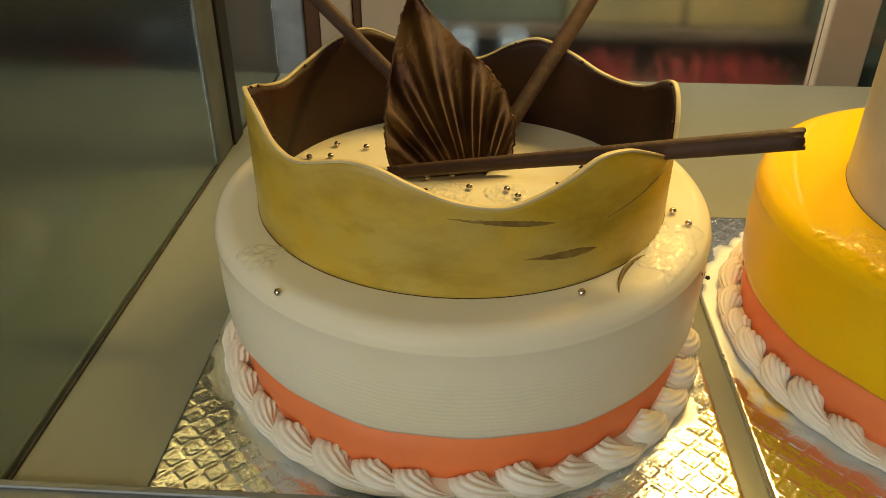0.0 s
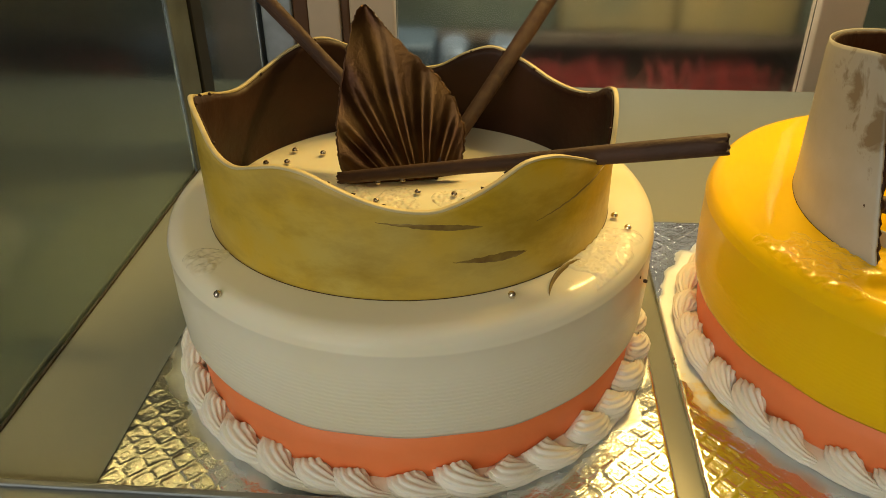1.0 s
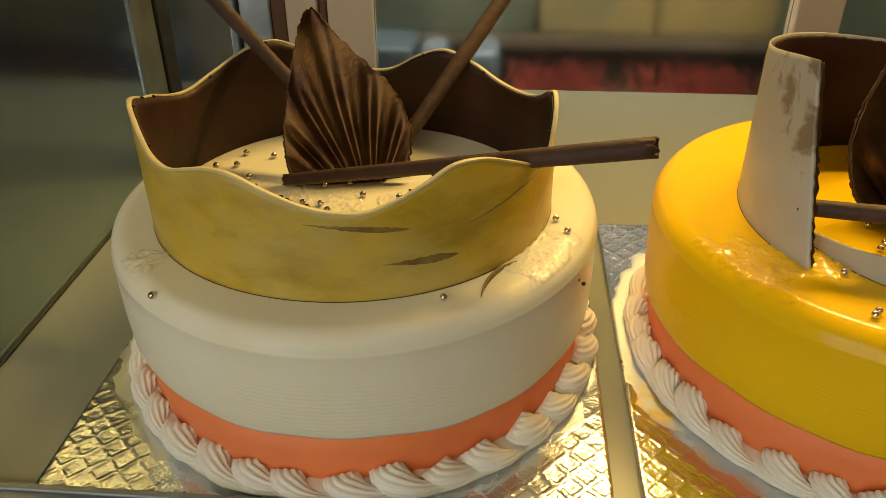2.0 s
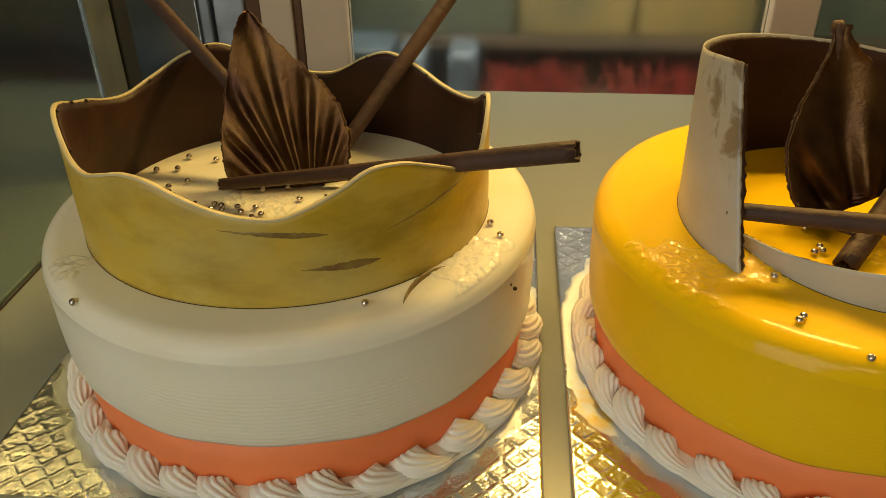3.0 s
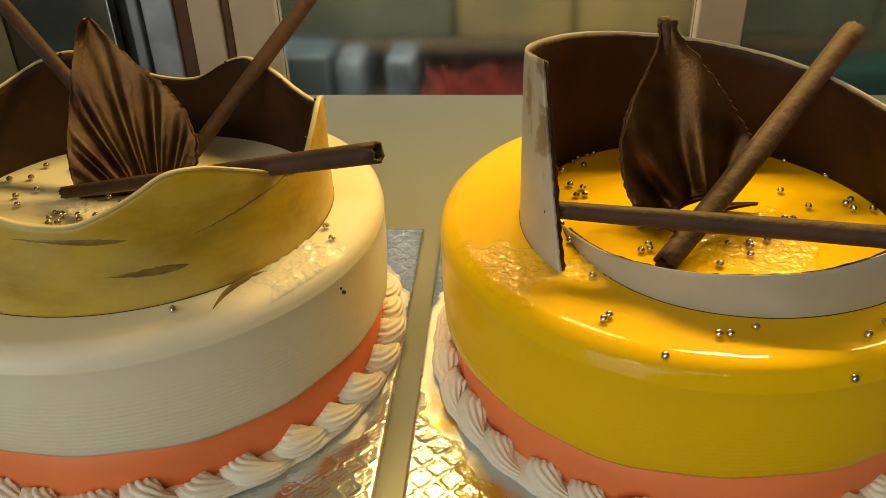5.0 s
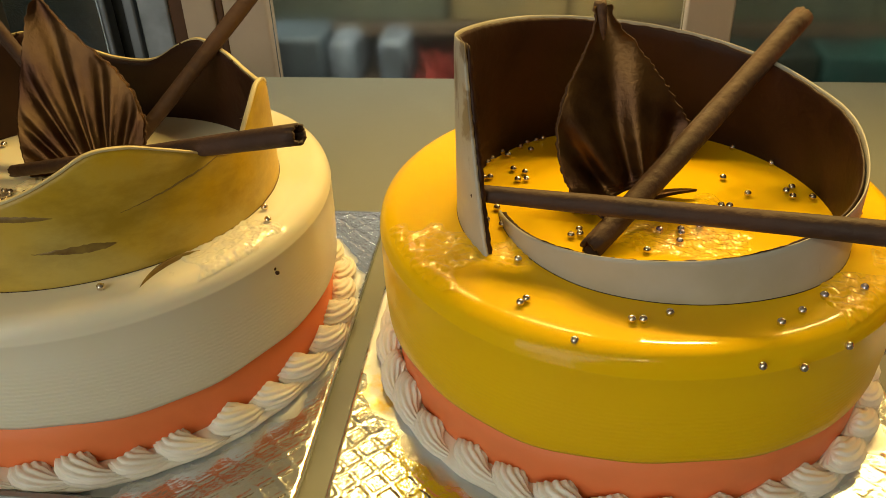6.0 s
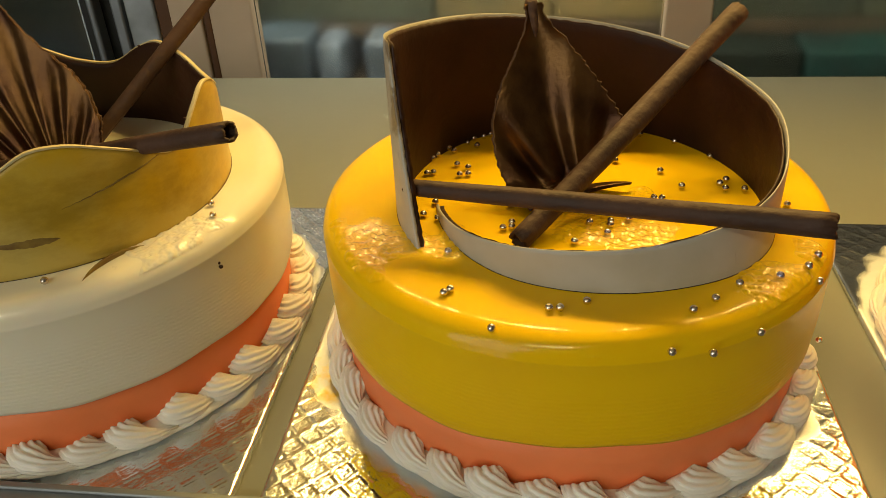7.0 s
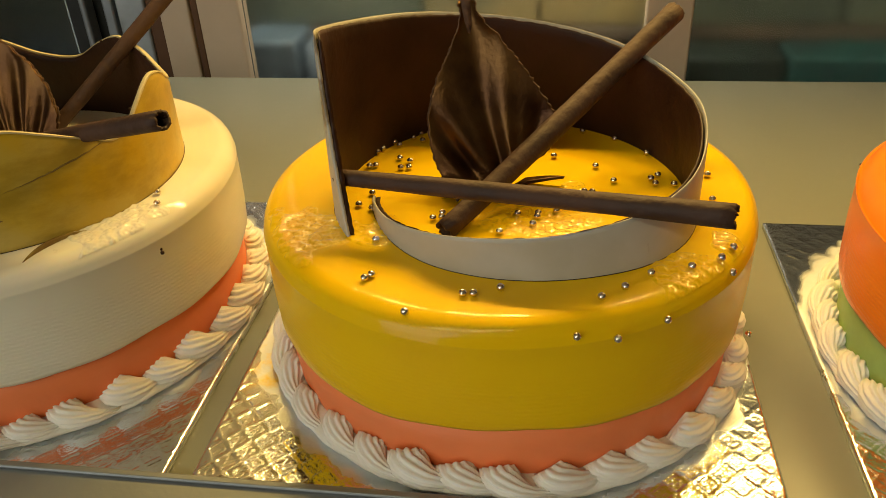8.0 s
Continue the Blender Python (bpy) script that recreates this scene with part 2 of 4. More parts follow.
def cocoa_rub(m):
    """Brown cocoa rubbed in upright streaks near the free end of the white collar."""
    nt = m.node_tree
    p = nt.nodes["Principled BSDF"]
    co = next(n for n in nt.nodes if n.type == "TEX_COORD")
    old = p.inputs["Base Color"].links[0].from_socket
    mp = nt.nodes.new("ShaderNodeMapping")
    mp.inputs["Scale"].default_value = (1.0, 1.0, 0.75)
    n = nt.nodes.new("ShaderNodeTexNoise")
    n.inputs["Scale"].default_value, n.inputs["Detail"].default_value, n.inputs["Roughness"].default_value = 62, 5, 0.6
    n.inputs["Distortion"].default_value = 0.6
    nt.links.new(co.outputs["Object"], mp.inputs["Vector"])
    nt.links.new(mp.outputs["Vector"], n.inputs["Vector"])
    d = nt.nodes.new("ShaderNodeVectorMath")
    d.operation = "DISTANCE"
    d.inputs[1].default_value = (0.190, -0.050, 0.152)
    nt.links.new(co.outputs["Object"], d.inputs[0])
    near = nt.nodes.new("ShaderNodeMapRange")
    near.inputs["From Min"].default_value, near.inputs["From Max"].default_value = 0.008, 0.048
    near.inputs["To Min"].default_value, near.inputs["To Max"].default_value = 0.10, -0.16
    nt.links.new(d.outputs["Value"], near.inputs["Value"])
    add = nt.nodes.new("ShaderNodeMath")
    nt.links.new(n.outputs["Fac"], add.inputs[0])
    nt.links.new(near.outputs["Result"], add.inputs[1])
    r = nt.nodes.new("ShaderNodeMapRange")
    r.inputs["From Min"].default_value, r.inputs["From Max"].default_value = 0.53, 0.62
    r.inputs["To Max"].default_value = 0.8
    nt.links.new(add.outputs[0], r.inputs["Value"])
    mix = nt.nodes.new("ShaderNodeMix")
    mix.data_type = "RGBA"
    mix.inputs["B"].default_value = (0.17, 0.115, 0.055, 1)
    nt.links.new(r.outputs["Result"], mix.inputs["Factor"])
    nt.links.new(old, mix.inputs["A"])
    nt.links.new(mix.outputs["Result"], p.inputs["Base Color"])


cocoa_rub(WHITE_CHOC)


# ---- mesh helpers ----
def mesh_of(name, bm, mat, smooth=True):
    me = bpy.data.meshes.new(name)
    bmesh.ops.recalc_face_normals(bm, faces=bm.faces)
    bm.to_mesh(me)
    bm.free()
    for f in me.polygons:
        f.use_smooth = smooth
    if len(me.polygons) < 80:
        # the broad faces of bevelled boxes stay flat
        for f in sorted(me.polygons, key=lambda q: -q.area)[:6]:
            f.use_smooth = False
    me.materials.append(mat)
    return me


def thing(name, bm, mat, label, category, group="", kind="", at=(0, 0, 0), smooth=True):
    ob = new(name, mesh_of(name, bm, mat, smooth))
    ob.location = at
    return tagged(ob, label, category, group, kind)


def part(name, bm, mat, parent, label="", smooth=True):
    ob = new(name, mesh_of(name, bm, mat, smooth))
    ob.parent = parent
    return tagged(ob, label) if label else ob


def box(bm, x0, x1, y0, y1, z0, z1, bevel=0.0):
    made = bmesh.ops.create_cube(bm, size=1.0, matrix=Matrix.LocRotScale(
        ((x0 + x1) / 2, (y0 + y1) / 2, (z0 + z1) / 2), None, (x1 - x0, y1 - y0, z1 - z0)))
    if bevel:
        edges = {e for v in made["verts"] for e in v.link_edges}
        bmesh.ops.bevel(bm, geom=list(edges), offset=bevel, segments=2, affect="EDGES", profile=0.5)
    return bm


def boxed(*args, bevel=0.0):
    return box(bmesh.new(), *args, bevel=bevel)


def lathe(profile, steps=128, wobble=None):
    """Turns a profile of (r, z) round the z axis; the first and last points may lie on the axis."""
    bm = bmesh.new()
    rings = []
    for i, (r, z) in enumerate(profile):
        if r < 1e-6:
            rings.append([bm.verts.new((0, 0, z))])
            continue
        ring = []
        for k in range(steps):
            a = 2 * math.pi * k / steps
            dr, dz = wobble(i, a) if wobble else (0, 0)
            ring.append(bm.verts.new(((r + dr) * math.cos(a), (r + dr) * math.sin(a), z + dz)))
        rings.append(ring)
    for p, q in zip(rings, rings[1:]):
        for k in range(steps):
            a, b = k, (k + 1) % steps
            loop = [p[a % len(p)], p[b % len(p)], q[b % len(q)], q[a % len(q)]]
            loop = list(dict.fromkeys(loop))
            if len(loop) > 2:
                bm.faces.new(loop)
    return bm


def smooth_curve(points):
    """A smooth closed or open run through (angle, value) control points: returns value(angle)."""
    xs = np.array([p[0] for p in points], float)
    ys = np.array([p[1] for p in points], float)
    slopes = np.gradient(ys, xs)

    def value(a):
        i = int(np.clip(np.searchsorted(xs, a) - 1, 0, len(xs) - 2))
        h = xs[i + 1] - xs[i]
        s = min(max((a - xs[i]) / h, 0.0), 1.0)
        return float((2 * s**3 - 3 * s**2 + 1) * ys[i] + (s**3 - 2 * s**2 + s) * h * slopes[i]
                     + (3 * s**2 - 2 * s**3) * ys[i + 1] + (s**3 - s**2) * h * slopes[i + 1])
    return value


# ---- the case ----
SHELF_BACK = 0.374
tagged(thing("display_shelf", boxed(-0.185, 1.05, -0.127, SHELF_BACK, -0.018, 0.0, bevel=0.0012), SHELF,
             "pale grey-green glossy laminate shelf of a cake display case", "shelf"), kind="structure")

rail = tagged(new("front_rail"), "grey brushed aluminium rail along the shelf's front edge", "rail", kind="structure")
part("rail_body", boxed(-0.88, 1.05, -0.175, -0.1275, -0.05, 0.0085, bevel=0.002), STEEL, rail)
part("rail_lip", boxed(-0.88, 1.05, -0.1315, -0.1280, 0.0085, 0.0105, bevel=0.0008), STEEL, rail, "bright narrow lip of the rail")

left = tagged(new("side_pane"), "slightly hazy clear glass partition of the display case", "glass pane", kind="structure")
part("pane", boxed(-0.191, -0.1855, -0.127, 0.1775, -0.018, 0.50, bevel=0.0008), CASE_GLASS, left).visible_shadow = False
part("pane", boxed(-0.191, -0.1855, 0.2345, 0.372, -0.018, 0.50, bevel=0.0008), CASE_GLASS, left).visible_shadow = False
part("bottom_seal", boxed(-0.1854, -0.1838, -0.127, 0.177, 0.0, 0.0014, bevel=0.0004), DULL_SEAL, left, "dark sealant line")
tagged(thing("neighbour_shelf", boxed(-0.86, -0.1925, -0.127, SHELF_BACK, -0.018, 0.0, bevel=0.0012), SHELF,
             "empty pale grey-green laminate shelf behind the glass partition", "shelf"), kind="structure")
tagged(thing("case_end_left", boxed(-0.88, -0.862, -0.127, 0.54, -0.018, 0.62, bevel=0.002), DARK_PANEL,
             "dark end panel of the display case", "panel"), kind="structure")
post = tagged(new("side_post"), "black sealed aluminium upright between the side panes", "post", kind="structure")
part("seal", boxed(-0.192, -0.182, 0.213, 0.234, 0.0, 0.50, bevel=0.001), BLACK_SEAL, post)
part("strip", boxed(-0.191, -0.184, 0.178, 0.2125, 0.0, 0.50, bevel=0.001), DULL_METAL, post, "narrow grey metal strip")

roof = tagged(thing("case_roof", boxed(-0.88, 1.05, -0.06, 0.54, 0.6205, 0.64, bevel=0.002), SEAL_SHADE_BROWN,
                    "dark brown roof panel of the display case", "panel"), kind="structure")
tagged(thing("case_end_right", boxed(1.052, 1.07, -0.127, 0.54, -0.018, 0.62, bevel=0.002), DARK_PANEL,
             "dark end panel of the display case", "panel"), kind="structure")
tagged(thing("case_plinth", boxed(-0.88, 1.05, -0.127, 0.50, -0.9, -0.30, bevel=0.003), DARK_PANEL,
             "dark lower body of the display case", "cabinet"), kind="structure")
fixture = tagged(new("case_light_fitting"), "slim aluminium tube fitting under the case roof", "lamp fitting")
part("housing", boxed(0.0, 1.02, 0.262, 0.300, 0.483, 0.6195, bevel=0.003), STEEL, fixture)

# back door frames, seen past the shelf's far edge
FRAME_Y = 0.53


def upright(name, x0, x1, mat, label, y0=FRAME_Y, deep=0.03):
    return tagged(thing(name, boxed(x0, x1, y0, y0 + deep, -0.30, 0.618, bevel=0.0025), mat, label, "post"), kind="structure")


upright("frame_post", -0.131, -0.081, FRAME_PAINT, "cream painted upright of the back sliding door")
upright("frame_post", -0.178, -0.1415, FRAME_PAINT, "cream painted upright of the neighbouring door leaf")
upright("frame_groove_and_shade", -0.141, -0.1315, SEAL_SHADE_BROWN, "dark brown seal between two cream uprights", FRAME_Y + 0.004, 0.02)
upright("metal_strip", -0.232, -0.1965, PALE_STRIP, "pale grey anodised strip beside the cream uprights", FRAME_Y + 0.004, 0.02)
# dark brown colour stands in for shade on the upright's side
upright("frame_groove_and_shade", -0.196, -0.1785, SEAL_SHADE_BROWN, "brown strip whose dark colour stands in for the upright's shaded side", FRAME_Y + 0.006, 0.02)
upright("metal_strip", -0.249, -0.236, STEEL, "grey aluminium strip on a dark door leaf", FRAME_Y + 0.004, 0.02)
upright("metal_strip", -0.278, -0.270, STEEL, "narrow aluminium strip on a dark door leaf", FRAME_Y + 0.004, 0.02)
upright("door_leaf", -0.88, -0.2325, DARK_PANEL, "dark closed leaf of the back sliding door", FRAME_Y + 0.026, 0.02)
upright("frame_post", 0.371, 0.420, FRAME_PAINT, "cream painted upright of the back sliding door")

for x0, x1 in ((-0.0808, 0.3708), (0.4202, 1.049)):
    pane = tagged(thing("door_pane", boxed(x0, x1, FRAME_Y + 0.012, FRAME_Y + 0.017, -0.30, 0.618, bevel=0.0008), BACK_GLASS,
                        "hazy glass pane of the back sliding door", "glass pane"), kind="structure")
    pane.visible_shadow = False

# store shelf in the back room
back_shelf = tagged(new("store_shelf"), "dark stained store shelf in the back room", "shelf")
part("board", boxed(-0.20, 1.1, 0.675, 0.95, -0.056, -0.0405, bevel=0.002), STORE_BOARD, back_shelf)
part("board", boxed(-0.20, 1.1, 0.60, 0.95, -0.125, -0.11, bevel=0.002), STORE_BOARD, back_shelf)
part("back_board", boxed(-0.20, 1.1, 0.95, 0.965, -0.30, 0.50, bevel=0.002), STORE_BOARD, back_shelf)
part("side_board", boxed(-0.21, -0.2005, 0.60, 0.965, -0.30, 0.50, bevel=0.002), DARK_PANEL, back_shelf)

rnd = random.Random(4)
for x0, x1, high, mat, text in ((-0.19, 0.105, 0.16, SAGE_BOX, "wide sage green card cake carton on the store shelf"),
                                (0.107, 0.255, 0.15, GOLD_BOX, "dull gold card cake carton on the store shelf"),
                                (0.257, 0.405, 0.16, GOLD_BOX, "wide dull gold card cake carton on the store shelf"),
                                (0.407, 0.62, 0.15, SAGE_BOX, "wide sage green card cake carton on the store shelf"),
                                (0.622, 0.81, 0.16, SAGE_BOX, "sage green card cake carton on the store shelf"),
                                (0.812, 1.05, 0.15, GOLD_BOX, "dull gold card cake carton on the store shelf")):
    thing("cake_carton", boxed(x0, x1, 0.682, 0.90, -0.0405, -0.0405 + high, bevel=0.006), mat, text, "box", "cartons on the store shelf")
# the slate blue one stands in for window reflection in the glass
for x0, x1, mat, text in ((-0.125, -0.046, SLATE_REFLECTION, "slate blue block standing in for window reflection in the back glass"),
                          (0.43, 0.545, DARK_BOX, "dark green card box on the lower store shelf"),
                          (0.55, 0.80, TEAL_BOX, "wide teal card box on the lower store shelf"),
                          (0.81, 1.0, SAGE_BOX, "sage green card box on the lower store shelf")):
    thing("store_box", boxed(x0, x1, 0.61, 0.86, -0.11, -0.056 if mat in (TEAL_BOX, DARK_BOX) else -0.038, bevel=0.006), mat, text, "box")
# pale blue blocks in place of the bright window patches reflected there
for x0, x1, tall in ((-0.040, -0.006, 0.066), (0.022, 0.060, 0.068)):
    thing("reflection_block", boxed(x0, x1, 0.615, 0.75, -0.11, -0.11 + tall, bevel=0.009), PALE_REFLECTION,
          "pale blue block standing in for window reflection in the back glass", "tub", "tubs on the store shelf")
for cx, wide in ((0.130, 0.062), (0.315, 0.078)):
    bm = bmesh.new()
    for _ in range(240):
        p = Vector((cx + rnd.gauss(0, wide * 0.5), 0.632 + rnd.uniform(-0.02, 0.03), -0.1095))
        tip = p + Vector((rnd.gauss(0, 0.012), rnd.gauss(0, 0.008), rnd.uniform(0.012, 0.05)))
        side = Vector((0.0016, 0.0006, 0))
        vs = [bm.verts.new(q) for q in (p - side, p + side, tip + side * 0.6, tip - side * 0.6)]
        bm.faces.new(vs)
    thing("tinsel_bundle", bm, RED_TINSEL, "red shredded tinsel heap on the lower store shelf", "decoration", kind="stuff", smooth=False)

# the shop round it
for name, dims in (("wall_north", (-2.2, 2.6, 1.6, 1.7, -0.9, 1.9)), ("wall_south", (-2.2, 2.6, -2.9, -2.8, -0.9, 1.9)),
                   ("wall_west", (-2.3, -2.2, -2.8, 1.6, -0.9, 1.9)), ("wall_east", (2.6, 2.7, -2.8, 1.6, -0.9, 1.9))):
    tagged(thing(name, boxed(*dims), WALL, "plain grey-beige painted shop wall", "wall", smooth=False), kind="structure")
tagged(thing("floor", boxed(-2.2, 2.6, -2.8, 1.6, -1.0, -0.9), FLOOR, "grey tiled shop floor", "floor", smooth=False), kind="structure")
tagged(thing("ceiling", boxed(-2.2, 2.6, -2.8, 1.6, 1.9, 2.0), WALL, "plain painted shop ceiling", "ceiling", smooth=False), kind="structure")

# ---- cakes ----
TOP = 0.0868          # height of the cakes' tops over the shelf
BOARD = 0.004
R_CAKE = 0.1145
DEEP = 1.026         # the cakes are slightly oval


def top_z(r, flat=0.1005):
    """Height of the glaze at a distance r from the cake's middle."""
    if r <= flat:
        return TOP
    s = min((r - flat) / (R_CAKE - flat), 1.0)
    return TOP - 1.04 * (R_CAKE - flat) * (1 - math.sqrt(max(0.0, 1 - s * s)))


def shell_mesh():
    """One piped shell: ribs start in a scalloped fan against the cake, bend outwards and trail off along x; y points outwards."""
    bm = bmesh.new()
    course = [(-0.0046, -0.0052, 0.0130), (-0.0036, -0.0026, 0.0112), (-0.0016, 0.0000, 0.0096), (0.0015, 0.0022, 0.0084), (0.0060, 0.0036, 0.0069),
              (0.0110, 0.0032, 0.0054), (0.0165, 0.0008, 0.0040), (0.0215, -0.0020, 0.0030)]
    sizes = (0.0078, 0.0087, 0.0088, 0.0080, 0.0065, 0.0050, 0.0037, 0.0026)
    ribs, around = 12, 72
    pts = [Vector(c) for c in course]
    rings = []
    for i, (c, size) in enumerate(zip(pts, sizes)):
        way = (pts[min(i + 1, len(pts) - 1)] - pts[max(i - 1, 0)]).normalized()
        across = way.cross(Vector((0, 0, 1))).normalized()
        up = across.cross(way)
        ring = []
        for k in range(around):
            a = 2 * math.pi * k / around
            r = size * (0.80 + 0.25 * abs(math.cos(ribs / 2 * (a + 0.06 * i))))
            p = c + across * (r * math.cos(a)) + up * (r * math.sin(a))
            # ribs stand out past the head's hollow
            p -= way * (0.0012 * abs(math.cos(ribs / 2 * a)) if i == 0 else 0.0)
            ring.append(bm.verts.new((p.x, p.y, max(0.0, p.z))))
        rings.append(ring)
    for p, q in zip(rings, rings[1:]):
        for k in range(around):
            bm.faces.new((p[k], p[(k + 1) % around], q[(k + 1) % around], q[k]))
    hollow = bm.verts.new(pts[0] - (pts[1] - pts[0]) * 0.15)
    for k in range(around):
        bm.faces.new((hollow, rings[0][k], rings[0][(k + 1) % around]))
    bm.faces.new(rings[-1])
    return mesh_of("cream_shell", bm, CREAM)


SHELL = shell_mesh()


def cake(at, glaze, band, label, seed, flat=0.1005):
    rng = random.Random(seed)
    root = tagged(new("cake"), label, "cake", "round cakes on foil boards")
    root.location = (at[0], at[1] - 0.003, 0)
    root.scale = (1, DEEP, 1)
    phase = [rng.uniform(0, 6.28) for _ in range(6)]

    def rim(i, a):
        low = 0.0011 * math.sin(3 * a + phase[0]) + 0.0007 * math.sin(7 * a + phase[1]) + 0.0004 * math.sin(17 * a + phase[2])
        side = 0.0005 * math.sin(2 * a + phase[3]) + 0.0003 * math.sin(5 * a + phase[4])
        return (side if i > 9 else 0.0, low if i >= len(profile) - 4 else 0.0)

    profile = [(0.0, TOP), (0.02, TOP), (0.045, TOP), (0.07, TOP), (0.085, TOP)]
    profile += [(r, top_z(r, flat)) for r in (0.095, *(flat + (0.1144 - flat) * q for q in (0, 0.2, 0.4, 0.58, 0.73, 0.85, 0.93, 0.98)))]
    profile += [(0.11462, 0.0782), (0.11480, 0.0777), (0.11462, 0.0771), (0.1146, 0.069), (0.1146, 0.056), (0.1144, 0.049), (0.1141, 0.0425), (0.1137, 0.0362), (0.1128, 0.0340), (0.1110, 0.0335), (0.100, 0.0342)]
    part("glaze", lathe(profile, 160, rim), glaze, root)
    part("sponge_band", lathe([(0.0, BOARD), (0.1075, BOARD), (0.1088, 0.0055), (0.1098, 0.012), (0.1103, 0.023), (0.1098, 0.0345), (0.05, 0.0347), (0, 0.0347)], 128,
                              lambda i, a: (0.0006 * math.sin(4 * a + phase[5]) if 0 < i < 6 else 0, 0)), band, root,
         "matt coloured cream band below the glaze")
    part("cream_bead", lathe([(0.1060, BOARD + 0.0002), (0.1190, BOARD + 0.0002), (0.1206, 0.0055), (0.1198, 0.0068), (0.1160, 0.0082), (0.1100, 0.0088), (0.1060, 0.0080)], 128,
                             lambda i, a: (0.0007 * math.sin(33 * a + phase[1]) if 0 < i < 6 else 0, 0.0009 * math.sin(33 * a + phase[2]) if 1 < i < 6 else 0)), CREAM, root,
         "continuous foot of the piped cream border")
    count = 34
    for k in range(count):
        a = 2 * math.pi * (k + rng.uniform(-0.13, 0.13)) / count
        ob = new("cream_shell", SHELL)
        ob.parent = root
        size = rng.uniform(0.86, 1.04)
        r = 0.1140 + rng.uniform(-0.0008, 0.0008)
        turn = a + math.pi / 2 + rng.uniform(-0.2, 0.2)
        ob.matrix_basis = Matrix.Translation((r * math.cos(a), r * math.sin(a), BOARD - 0.0004)) @ Matrix.Rotation(turn, 4, "Z") \
            @ Matrix.Diagonal((size, -0.80 * size, size * 0.70 * rng.uniform(0.88, 1.16), 1))
    return root


def ripples(root, glaze, spots, seed):
    """Wet ripples and beads where the glaze was disturbed: a fine uneven skin over each patch (x, y, reach)."""
    for n, (mx, my, reach) in enumerate(spots):
        bm = bmesh.new()
        step = 0.00045
        half = int(reach * 1.15 / step)
        grid = {}
        for i in range(-half, half + 1):
            for j in range(-half, half + 1):
                x, y = mx + i * step, my + j * step
                r = math.hypot(x, y)
                ragged = 1.0 - math.hypot(i, j) * step / reach + 0.55 * noise.noise(Vector((x * 95, y * 95, seed + n)))
                if r > 0.1125 or ragged < -0.12:
                    continue
                lift = min(max(ragged / 0.10, -1.0), 1.0)
                wave = 0.00078 * noise.noise(Vector((x * 300, y * 300, seed))) + 0.00034 * noise.noise(Vector((x * 720, y * 720, seed + 5)))
                grid[i, j] = bm.verts.new((x, y, top_z(r, 0.106) + 0.00034 * lift + (wave if lift > 0 else 0.0) * max(lift, 0.0)))
        for (i, j), v in grid.items():
            ring = [grid.get(k) for k in ((i, j), (i + 1, j), (i + 1, j + 1), (i, j + 1))]
            if all(ring):
                bm.faces.new(ring)
        part("glaze_ripple", bm, glaze, root, "wet rippled patch of glaze")


